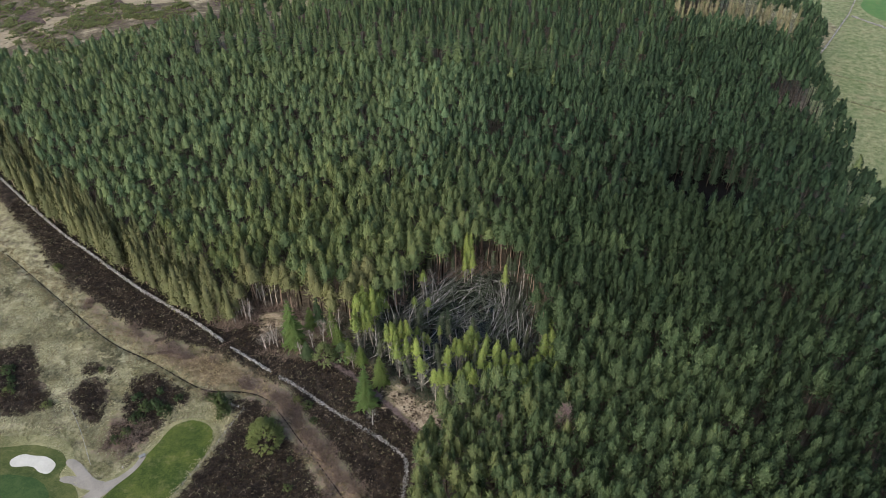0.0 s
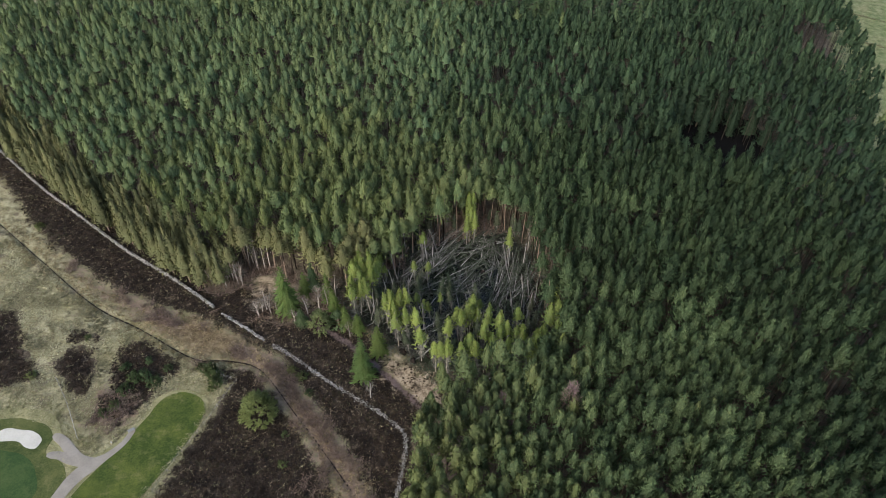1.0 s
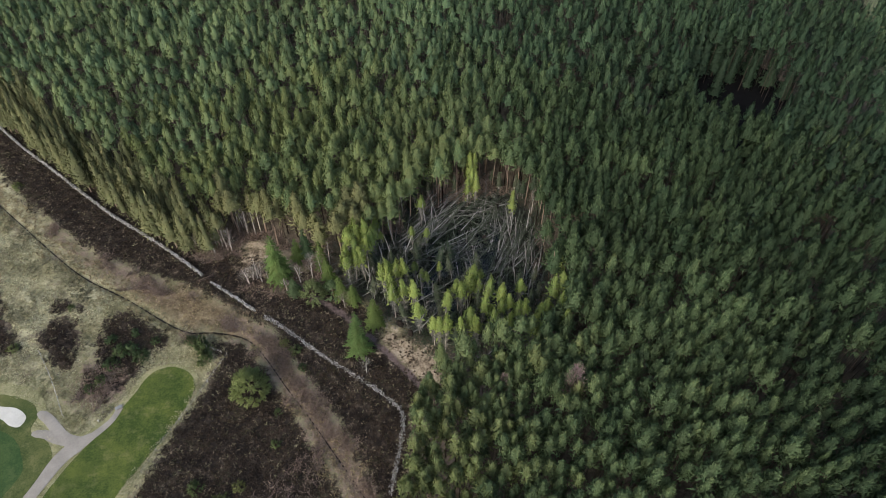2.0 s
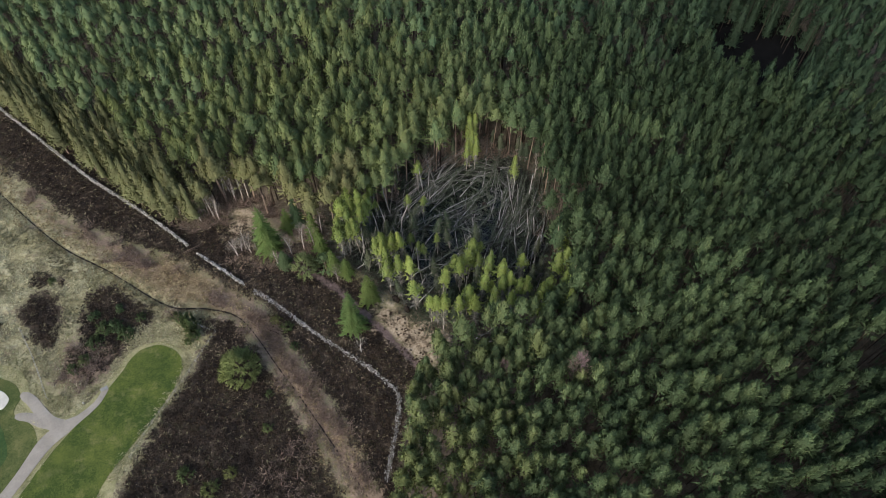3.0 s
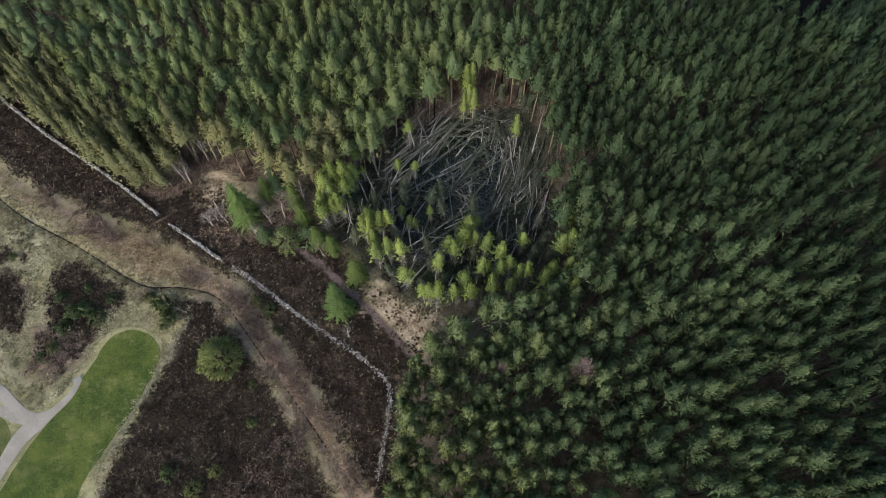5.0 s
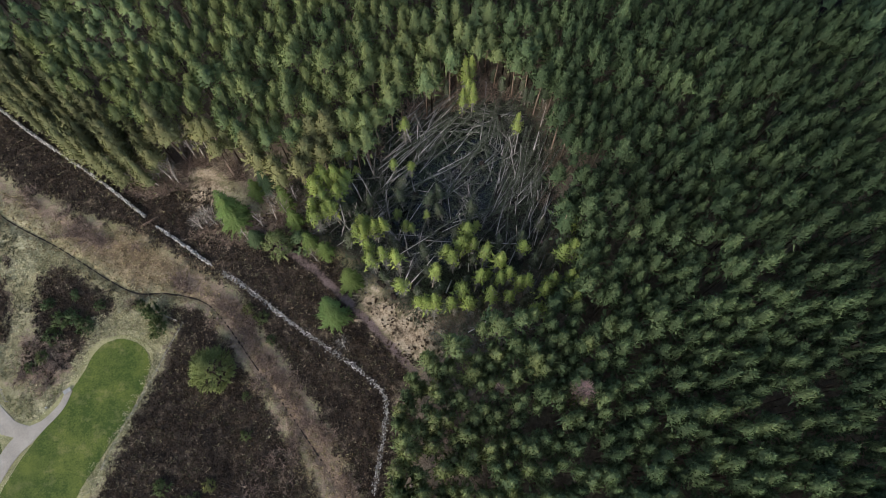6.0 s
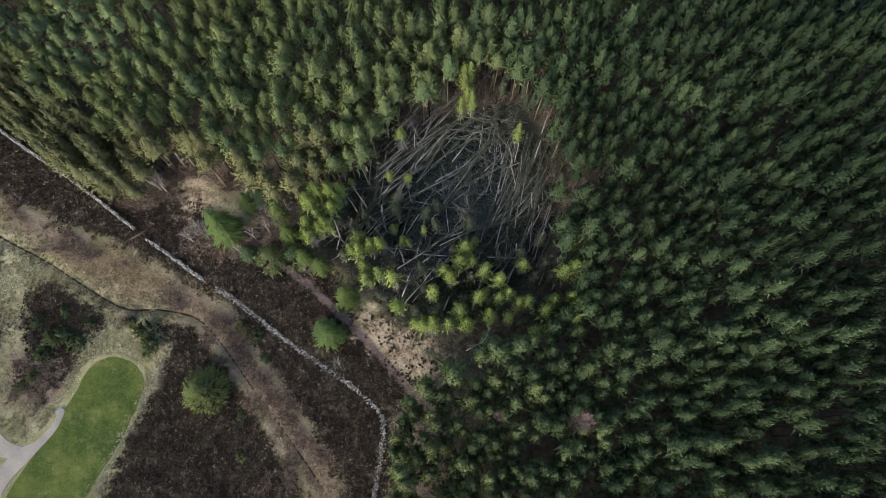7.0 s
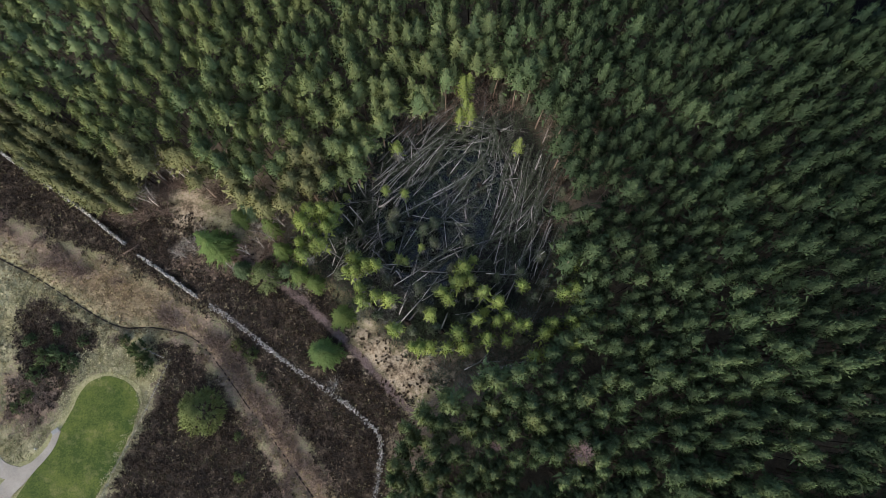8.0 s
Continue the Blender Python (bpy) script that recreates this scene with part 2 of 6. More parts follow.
LAWN = lawn("mown_grass", (0.029, 0.052, 0.009), (0.090, 0.112, 0.022), (0.19, 0.175, 0.075))
APRON = lawn("green_apron_grass", (0.036, 0.056, 0.014), (0.095, 0.106, 0.034), (0.19, 0.18, 0.08))
GREEN = lawn("putting_green_grass", (0.024, 0.055, 0.015), (0.052, 0.086, 0.025), (0.09, 0.115, 0.04))
ROUGH = lawn("semi_rough_grass", (0.135, 0.140, 0.060), (0.32, 0.30, 0.160), (0.40, 0.365, 0.225))
FIELD = lawn("pasture_grass", (0.070, 0.150, 0.045), (0.10, 0.19, 0.055))


def grit(name, a, b, scale=4.0, spec=0.2):
    n = Nodes(name)
    f = n.maths("ADD", n.maths("MULTIPLY", n.noise(0.4, 4.0), 0.6), n.maths("MULTIPLY", n.noise(scale, 5.0, 0.7), 0.4))
    n.bump(n.noise(scale * 5, 4.0), 0.4, 0.015)
    return n.done(n.ramp(f, [(0.35, a), (0.65, b)]), 0.95, spec)


PATH = grit("gravel_path", (0.215, 0.198, 0.168), (0.31, 0.285, 0.243))
MUD = grit("wet_peat", (0.009, 0.0075, 0.0065), (0.026, 0.020, 0.016))
# near-black colour for the shade painted in the plantation gap
GAP_SHADE = grit("gap_shade_black", (0.0048, 0.0052, 0.0058), (0.0115, 0.0118, 0.0128), 4.0, 0.02)
SAND = grit("bunker_sand", (0.42, 0.41, 0.36), (0.56, 0.55, 0.49))
SLAB = grit("stone_slab", (0.20, 0.205, 0.20), (0.32, 0.325, 0.31))


def water_material():
    n = Nodes("peaty_water")
    n.bump(n.noise(1.5, 3.0), 0.08, 0.02)
    return n.done((0.006, 0.006, 0.008), 0.06, 0.5)


WATER = water_material()


def ground_material():
    """Straw-coloured moor, heather, forest litter, pasture, sand, track and ditch mud by zone."""
    n = Nodes("ground")
    fine, mid, big = n.noise(2.2, 8.0, 0.78), n.noise(0.45, 5.0, 0.65), n.noise(0.09, 4.0, 0.6)
    wob = n.maths("ADD", n.span(mid, 0, 1, -3.5, 3.5), n.span(fine, 0, 1, -4.0, 4.0))
    f2 = n.maths("ADD", n.maths("MULTIPLY", mid, 0.55), n.maths("MULTIPLY", fine, 0.45))
    straw = n.ramp(f2, [(0.38, (0.084, 0.074, 0.045)), (0.45, (0.185, 0.169, 0.098)), (0.52, (0.30, 0.280, 0.165)), (0.62, (0.46, 0.437, 0.28))])
    straw = n.mix(n.span(n.noise(0.2, 6.0, 0.72), 0.52, 0.63, 0, 0.7), straw, n.ramp(f2, [(0.4, (0.055, 0.043, 0.035)), (0.6, (0.17, 0.135, 0.105))]))
    straw = n.mix(n.span(big, 0.5, 0.62, 0, 0.5), straw, (0.19, 0.175, 0.085))
    heath = n.ramp(f2, [(0.39, (0.0103, 0.0087, 0.0076)), (0.5, (0.0285, 0.0221, 0.0175)), (0.56, (0.0594, 0.0459, 0.0333)), (0.63, (0.1505, 0.1228, 0.0855))])
    litter = n.ramp(f2, [(0.38, (0.0756, 0.0635, 0.0486)), (0.5, (0.1418, 0.1174, 0.0891)), (0.62, (0.2295, 0.1917, 0.1418))])
    past = n.ramp(f2, [(0.38, (0.095, 0.120, 0.050)), (0.48, (0.185, 0.208, 0.100)), (0.55, (0.255, 0.268, 0.145)), (0.64, (0.36, 0.36, 0.215))])
    past = n.mix(n.span(n.noise(0.06, 7.0, 0.72), 0.47, 0.6, 0, 0.5), past, n.ramp(f2, [(0.38, (0.075, 0.125, 0.045)), (0.62, (0.17, 0.225, 0.095))]))
    past = n.mix(n.span(n.noise(0.16, 8.0, 0.75), 0.54, 0.64, 0, 0.55), past, (0.30, 0.27, 0.165))
    sand = n.ramp(f2, [(0.40, (0.060, 0.045, 0.032)), (0.46, (0.17, 0.132, 0.092)), (0.52, (0.33, 0.270, 0.190)), (0.62, (0.46, 0.39, 0.29))])
    wide = n.noise(0.09, 7.0, 0.72)
    moor = n.ramp(wide, [(0.38, (0.070, 0.052, 0.043)), (0.45, (0.125, 0.092, 0.076)), (0.49, (0.105, 0.098, 0.050)), (0.53, (0.15, 0.118, 0.088)), (0.58, (0.20, 0.17, 0.11)), (0.64, (0.36, 0.31, 0.21))])
    moor = n.mix(1.0, moor, n.ramp(f2, [(0.38, (0.55, 0.55, 0.55)), (0.62, (1.4, 1.4, 1.4))]), "MULTIPLY")
    bog = n.ramp(f2, [(0.38, (0.010, 0.010, 0.011)), (0.5, (0.028, 0.026, 0.025)), (0.62, (0.075, 0.068, 0.058))])
    mud = n.ramp(f2, [(0.3, (0.020, 0.014, 0.010)), (0.6, (0.05, 0.036, 0.024))])
    scrub = n.ramp(f2, [(0.40, (0.0774, 0.0568, 0.0439)), (0.5, (0.1591, 0.1187, 0.0886)), (0.6, (0.2580, 0.2021, 0.1462))])
    bank = n.ramp(f2, [(0.39, (0.060, 0.043, 0.028)), (0.48, (0.14, 0.103, 0.062)), (0.55, (0.24, 0.19, 0.115)), (0.64, (0.36, 0.30, 0.19))])
    track = n.ramp(f2, [(0.38, (0.075, 0.056, 0.052)), (0.6, (0.150, 0.115, 0.108))])
    c = straw
    for name, col, soft, k in (("far_moor", moor, 2.0, 2.0), ("heath", heath, 0.5, 1.3), ("bank", bank, 1.2, 1.6), ("scrub", scrub, 0.9, 1.8), ("litter", litter, 0.8, 0.7), ("pasture", past, 0.8, 0.4), ("bog", bog, 0.8, 0.9), ("sand", sand, 0.9, 1.6), ("track", track, 0.3, 0.25), ("ditch", mud, 0.2, 0.12)):
        edge = n.maths("ADD", n.attr(name), n.maths("MULTIPLY", wob, k))
        c = n.mix(n.span(edge, -soft, soft), c, col)
    n.bump(n.maths("ADD", n.maths("MULTIPLY", mid, 1.5), fine), 0.8, 0.25)
    return n.done(c, 0.95, 0.1)


GROUND = ground_material()

# ------------------------------------------------------------ the plan, in metres
WALL_LINE = smooth([(-190, 231), (-140.6, 184.5), (-112.2, 158.9), (-97.2, 146.9), (-78.2, 132.1), (-63.7, 122.4), (-52.5, 114.0)])
WALL_LOW = smooth([(-50.3, 112.2), (-45.3, 108.9), (-39.2, 104.6)])
WALL_FALLEN = smooth([(-37.3, 103.6), (-32.4, 100.4), (-23.9, 94.0), (-15.7, 88.5), (-10.2, 84.5), (-7.4, 81.0), (-7.8, 74.0), (-9, 66)])
DITCH_PLAN = [(-190, 202), (-123.3, 149.4), (-99.2, 129.9), (-80.6, 115.1), (-67.5, 108.0), (-54, 100.2), (-46.8, 99.6), (-40.3, 98.1), (-36.0, 94.3), (-30.2, 87), (-25.6, 81.4), (-20.6, 75.0), (-13, 65), (-2, 50)]
DITCH = smooth(DITCH_PLAN)
TRACK = smooth([(-34, 113), (-26, 107.5), (-20.9, 104.0), (-17.3, 100.6), (-14.3, 97.8), (-9.9, 93.5), (-6.0, 89.3), (-2.5, 85.6)])
CLEARING = [(-20, 117), (-13.7, 124.7), (-7.5, 137), (0.3, 142.5), (9.6, 143.5), (17.8, 139), (20.7, 132.2), (23.5, 123.8), (23.3, 115.6), (20.1, 107.6), (14.1, 101.7), (6.4, 98.5), (-1.3, 97), (-6.2, 99.7), (-13.1, 105.5), (-19.1, 110.4)]
SANDY = [(-14.0, 100.6), (-9.5, 100.0), (-5.0, 96.6), (1.2, 93.6), (4.4, 91.0), (1.4, 88.9), (-2.9, 87.3), (-5.9, 89.7), (-11.8, 95.3)]
SANDY_BAY = [(-44.9, 123.4), (-41.1, 123.8), (-38.4, 120.8), (-38.6, 118.4), (-42.9, 115.7), (-45.6, 117.9)]
FOREST = [(-190, 243), (-142.4, 188.2), (-122.2, 168.4), (-104.8, 154.4), (-84.6, 139.0), (-67.5, 126.3), (-58, 119.6), (-52.3, 118.6), (-47.5, 122.6), (-42.5, 125), (-36.5, 121.6), (-31.4, 117.6), (-25.6, 117.4), (-21.6, 119.0), (-18, 120.0), (-14.0, 122.2), (-10.4, 125.4), (-7.6, 130.6), (-5.6, 133.8), (-1.2, 135.2), (2.6, 136.8), (5, 140.4), (9, 140.4), (14.4, 139.4), (18.6, 136.8), (20.9, 133.4), (20.9, 128), (21.6, 121.3), (21.5, 114.8), (22.4, 108.4), (23.2, 102), (21.5, 96.5), (15.5, 93.0), (11, 92.2), (6.4, 92.0), (2.4, 89.4), (-1.4, 85.6), (-4.8, 82), (-5.6, 72), (-6.5, 60), (-4, 40), (-7, 20), (-4, -6), (40, -10), (102, -4), (105, 40), (115, 100), (117, 146), (118, 157), (119.5, 165), (119.5, 174), (127, 196), (131.5, 216.5), (135.5, 238), (143.5, 251), (152.5, 270), (154.5, 289), (150.5, 296), (140, 318), (120, 352), (-50, 352), (-78, 312), (-101, 285), (-131, 268), (-148, 252)]
TALL_SPRUCE = [(-101, 288), (-90, 252), (-60, 250), (-17.8, 248), (14, 243), (40, 233), (58, 228), (74, 236), (96, 262), (120, 352), (-50, 352), (-78, 312)]
FRONT_ROW = [(-92, 258), (-60, 252), (-17.8, 249), (14, 243), (40, 235), (56, 232), (68, 230)]
LARCHES = [(100.0, 302.5), (134.5, 302.5), (149.4, 284.2), (137.1, 261.8), (115.4, 273.2), (97.8, 289.2)]
HEATH_STRIP = [(-200, 240), (-143, 189), (-105, 155), (-68, 126.5), (-55, 118), (-46, 121), (-34, 116), (-20, 110), (-13, 103), (-12, 98), (-5, 90), (-1, 84), (-4, 60), (-4, 30), (-6, 8), (-10, 10), (-8, 44), (-10, 62), (-17.5, 77.4), (-24.5, 86), (-31, 94.5), (-36.5, 101.6), (-41.5, 103.4), (-48.5, 107.5), (-55, 111.5), (-63, 114), (-73.1, 118), (-83.5, 124), (-100.1, 136.5), (-115.0, 153), (-133.2, 170.5), (-200, 228)]
HEATH_TEE = [(-47.0, 97.7), (-40.2, 97.4), (-34.0, 90.4), (-28.2, 82), (-24.2, 76.4), (-20.5, 71), (-14, 60), (-11, 44), (-14, 24), (-34, 16), (-56, 26), (-62, 46), (-55, 58), (-53.2, 67), (-49.6, 78), (-46.0, 86.4), (-44.3, 92.9)]
HEATH_A = [(-70.4, 97.3), (-69.7, 102.9), (-66.0, 105.4), (-63.8, 103.5), (-60.4, 102.0), (-55.4, 98.0), (-57.3, 92.1), (-60.6, 86.4), (-63.8, 83.2), (-69.6, 85.0), (-70.4, 88.6), (-68.9, 92.1)]
HEATH_B = [(-81.2, 102.6), (-78.5, 103.6), (-75.7, 101.8), (-73.7, 98.4), (-73.4, 94.6), (-73.2, 90.6), (-75.8, 90.0), (-78.5, 93.5), (-81.6, 95.8), (-83.2, 99.3)]
HEATH_D = [(-77.0, 104.3), (-77.3, 106.3), (-75.9, 106.5), (-75.2, 105.1), (-75.8, 103.9)]
HEATH_E = [(-82.6, 105.0), (-81.6, 107.7), (-78.4, 107.3), (-78.6, 105.0), (-80.6, 103.9)]
HEATH_C = [(-108, 111.5), (-97.4, 113.3), (-92.2, 104.6), (-84.8, 95.0), (-90.9, 92.5), (-108, 93)]
GOLF = [(-120, 92), (-91.9, 89.5), (-85, 89.6), (-77, 88), (-72.5, 82.5), (-66, 79.5), (-61, 86.5), (-58.6, 92.8), (-54.3, 95.6), (-47.6, 92.6), (-46.4, 88.2), (-49.4, 80), (-53.5, 70), (-60, 55), (-120, 50)]
TEE = [(-71, 58), (-69, 66.5), (-66.2, 72.6), (-62.4, 79.0), (-59.2, 85.5), (-57.3, 89.6), (-54.1, 91.4), (-50.5, 90.6), (-48.0, 87.8), (-48.1, 84.6), (-50.3, 78.5), (-53.2, 72.6), (-56.5, 66.4), (-60, 57)]
PUTTING = [(-112, 84), (-92, 84.5), (-85, 85.2), (-79.5, 84), (-76.2, 81.4), (-76.3, 77.8), (-74, 76.8), (-71.4, 74.6), (-70.3, 71.5), (-72.5, 66), (-78, 58), (-100, 56), (-114, 66)]
PATH_LINE = [(-61.0, 82.6), (-61.9, 79.8), (-64.2, 77.0), (-66.6, 75.0), (-69.0, 72.0), (-71.2, 66.5), (-75, 58)]
BRANCH_LINE = [(-66.4, 75.4), (-69.2, 76.2), (-71.4, 78.0), (-73.6, 80.0), (-76.2, 81.4)]
PASTURE = [(162, 420), (179.8, 307.2), (158.5, 277.8), (146, 258), (137, 236), (128, 196), (120, 165), (117, 110), (106, 40), (100, -200), (900, -200), (900, 420)]
FAR_MOOR = [(-420, 420), (-260, 235), (-187, 268), (-163, 277), (-131, 268), (-101, 288), (-78, 330), (-50, 500), (-300, 600)]

UNDER_WEST = [(-27, 117), (-24, 125.5), (-15, 131), (-8, 135), (-5, 128), (-13, 114), (-21, 110.5)]
UNDER_YOUNG = [(-8.5, 99), (-5.2, 97.2), (-1.2, 94), (2.2, 90), (8, 89), (20, 92), (24, 104), (10, 106), (-2, 104)]
BANK_MID = [(-66, 113), (-61.1, 111.4), (-54.3, 110.9), (-48.6, 107.4), (-42, 104.6), (-39.4, 103.4), (-40.2, 99.2), (-47, 100.2), (-52.1, 101.0), (-60.2, 105.0), (-66, 109.2)]
SCRUB = [(-45.5, 104.4), (-42, 102.8), (-36, 100.2), (-29.6, 92), (-22.8, 83), (-16.4, 74.8), (-8.5, 63), (-14, 63), (-22.4, 74.4), (-27.6, 82), (-32.4, 88.2), (-38, 95.4), (-42, 98.2), (-46, 101.4)]
SCRUB_WEST = [(-92, 129), (-82, 121.5), (-70, 116), (-61, 112.2), (-57, 109.6), (-60, 107.4), (-66, 110), (-80, 118.2), (-90, 126)]
SCRUB_SOUTH = [(-28, 69), (-24.5, 74.5), (-20, 71), (-14, 63), (-18, 56), (-34, 54), (-36, 61)]
SCRUB_TEE = [(-71, 92), (-66, 90), (-60.5, 90.4), (-61.5, 86.4), (-66.5, 82), (-70.4, 84)]
RIM_SCRUB = [(-24, 118), (-20, 124), (-15, 128.5), (-10.5, 135), (-8, 141), (0, 143.5), (9, 145), (17, 143), (22, 140), (20.5, 136.5), (14, 138.5), (5, 137.5), (-3, 136), (-7.5, 130.5), (-13, 124.5), (-19, 117)]
RIM_BAY = [(-58, 119), (-52, 116.8), (-47.5, 119.6), (-45.5, 123.6), (-42, 124.6), (-36.6, 120.4), (-31, 116.4), (-25, 116.6), (-24.5, 121), (-31, 121.5), (-37, 125.5), (-43, 129), (-49, 126.5), (-55, 122.5)]
RIM_EAST = [(19.5, 108), (24.5, 107), (25.5, 116), (25, 127), (21, 129), (19.8, 118)]
HOLLOW = [(108, 208), (113, 226), (124, 232), (133, 228), (131, 214), (127, 198), (118, 193), (110, 198)]
SCRUB_BAY = [(-43.5, 110.6), (-38, 115.4), (-33, 114.6), (-28, 117), (-22.5, 114), (-24, 109.6), (-31, 108.6), (-38, 108.8)]

# ------------------------------------------------------------ the ground sheet
def axis(stops):
    out = [np.arange(a, b, s) for a, b, s in stops]
    return np.concatenate(out + [[stops[-1][1]]])


def ground_height(x, y):
    d = line_distance(x, y, DITCH)
    lumps = (vnoise(x, y, 2.2, 3) - 0.5) * 0.28 + (vnoise(x, y, 0.9, 4) - 0.5) * 0.16
    calm = np.clip(-zone(x, y, GOLF) / 1.5, 0, 1) * np.clip(-zone(x, y, PASTURE) / 3, 0.2, 1)
    calm *= np.clip(0.35 + (line_distance(x, y, TRACK) - 0.8) / 1.2, 0.35, 1)
    pool = np.clip(zone(x, y, CLEARING) / 5 - 0.1, 0, 1) * (0.30 + 0.5 * vnoise(x, y, 5.0, 9))
    return lumps * calm - np.clip(0.8 + (y - 98) * 0.08, 0.55, 0.8) * np.exp(-(d / 0.42) ** 2) - pool


def build_ground():
    xs = axis([(-2500, -500, 250), (-500, -200, 30), (-200, -120, 2.0), (-120, 28, 0.7), (28, 220, 4.0), (220, 500, 28), (500, 2500, 250)])
    ys = axis([(-2500, -200, 230), (-200, 56, 16), (56, 150, 0.7), (150, 200, 1.4), (200, 360, 5), (360, 600, 30), (600, 2500, 200)])
    X, Y = np.meshgrid(xs, ys)
    x, y = X.ravel(), Y.ravel()
    z = ground_height(x, y)
    nx, ny = len(xs), len(ys)
    i = (np.arange(ny - 1)[:, None] * nx + np.arange(nx - 1)).ravel()
    tris = np.concatenate([np.stack([i, i + 1, i + nx + 1], 1), np.stack([i, i + nx + 1, i + nx], 1)])
    me = raw_mesh("ground", np.stack([x, y, z], 1), tris, [GROUND])
    heath = np.max([zone(x, y, p) for p in (HEATH_STRIP, HEATH_TEE, HEATH_A, HEATH_B, HEATH_C, HEATH_D, HEATH_E)], axis=0)
    zones = {
        "heath": np.maximum(heath - 0.3, 4.0 - line_distance(x, y, WALL_LINE)),
        "litter": np.minimum(np.max([zone(x, y, p) for p in (FOREST, CLEARING, UNDER_YOUNG, UNDER_WEST)], axis=0) + 0.8, line_distance(x, y, WALL_LINE) - 4.0),
        "bog": np.maximum(zone(x, y, CLEARING) - 0.2, zone(x, y, HOLLOW)),
        "pasture": zone(x, y, PASTURE),
        "sand": np.maximum(zone(x, y, SANDY), zone(x, y, SANDY_BAY)) - 0.3,
        "track": 0.62 - line_distance(x, y, TRACK),
        "ditch": 0.0 - line_distance(x, y, DITCH) + 0.42 * (vnoise(x, y, 1.6, 44) - 0.5) + np.clip((y - 98) * 0.1, -0.12, 0),
        "far_moor": zone(x, y, FAR_MOOR),
        "bank": zone(x, y, BANK_MID),
        "scrub": np.max([zone(x, y, p) for p in (SCRUB, SCRUB_WEST, SCRUB_TEE, SCRUB_BAY)], axis=0),
    }
    for key, val in zones.items():
        me.attributes.new(key, "FLOAT", "POINT").data.foreach_set("value", np.clip(val, -30, 30).astype(np.float32))
    me.polygons.foreach_set("use_smooth", np.ones(len(tris), bool))
    tagged(new("ground", me), "rough moorland, heather and forest floor", "ground", kind="structure")


build_ground()


def patch(name, pts, z, material, label, category, wobble=0.15, rim=0.12):
    """A flat piece of made ground with a rounded edge that runs down into the earth."""
    out = smooth(pts, True, 8)
    n = len(out)
    cx, cy = sum(p[0] for p in out) / n, sum(p[1] for p in out) / n
    ring = []
    for k, (px, py) in enumerate(out):
        w = 1 + wobble * (vnoise(np.array([px]), np.array([py]), 1.2, 5)[0] - 0.5) * 2 / max(1, math.hypot(px - cx, py - cy))
        ring.append((cx + (px - cx) * w, cy + (py - cy) * w))
    bm = bmesh.new()
    top = [bm.verts.new((px, py, z)) for px, py in ring]
    low = [bm.verts.new((cx + (px - cx) * 1.01, cy + (py - cy) * 1.01, -rim)) for px, py in ring]
    face = bm.faces.new(top)
    for k in range(n):
        bm.faces.new((top[k - 1], low[k - 1], low[k], top[k]))
    bmesh.ops.triangulate(bm, faces=[face])
    bmesh.ops.recalc_face_normals(bm, faces=bm.faces)
    me = bpy.data.meshes.new(name)
    bm.to_mesh(me)
    bm.free()
    me.materials.append(material)
    return tagged(new(name, me), label, category, kind="structure")


# golf course: fringe, tee, green, path, bunker
patch("rough_grass", [(-120, 90), (-91.9, 87.4), (-85, 87.6), (-78, 86.0), (-73.8, 80.9), (-68, 77.2), (-63.9, 79.4), (-60.9, 84.6), (-58.6, 89.8), (-54.3, 92.0), (-50, 91.1), (-47.6, 87.8), (-49.6, 79.5), (-54.2, 69), (-62, 55), (-120, 52)], 0.05, ROUGH, "tufty semi-rough grass round the golf tee", "grass")
patch("tee_lawn", TEE, 0.09, LAWN, "mown green golf tee with worn patches", "lawn")
patch("green_apron", PUTTING, 0.09, APRON, "mown olive grass apron round the putting green", "lawn")
patch("putting_green", [(-112, 77), (-92, 78.2), (-84, 78.0), (-79.4, 76.8), (-76.4, 73.6), (-74.8, 70.1), (-76, 66.5), (-80, 61), (-100, 58), (-112, 66)], 0.105, GREEN, "short dark green putting green", "lawn")


def ribbon(name, pts, widths, z, material, label, category):
    line = smooth(pts, steps=8)
    ws = np.interp(np.linspace(0, 1, len(line)), np.linspace(0, 1, len(widths)), widths)
    bm = bmesh.new()
    rows = []
    for k, (px, py) in enumerate(line):
        a, b = Vector(line[max(k - 1, 0)]), Vector(line[min(k + 1, len(line) - 1)])
        d = (b - a).normalized()
        s = Vector((-d.y, d.x)) * ws[k] / 2
        rows.append([bm.verts.new((px + s.x * q, py + s.y * q, h)) for q, h in ((-1.04, z - 0.2), (-1, z), (-0.4, z + 0.02), (0.4, z + 0.02), (1, z), (1.04, z - 0.2))])
    for r0, r1 in zip(rows[:-1], rows[1:]):
        for k in range(5):
            bm.faces.new((r0[k], r0[k + 1], r1[k + 1], r1[k]))
    bm.faces.new(rows[0])
    bm.faces.new(rows[-1])
    bmesh.ops.recalc_face_normals(bm, faces=bm.faces)
    me = bpy.data.meshes.new(name)
    bm.to_mesh(me)
    bm.free()
    me.materials.append(material)
    return tagged(new(name, me), label, category, kind="structure")


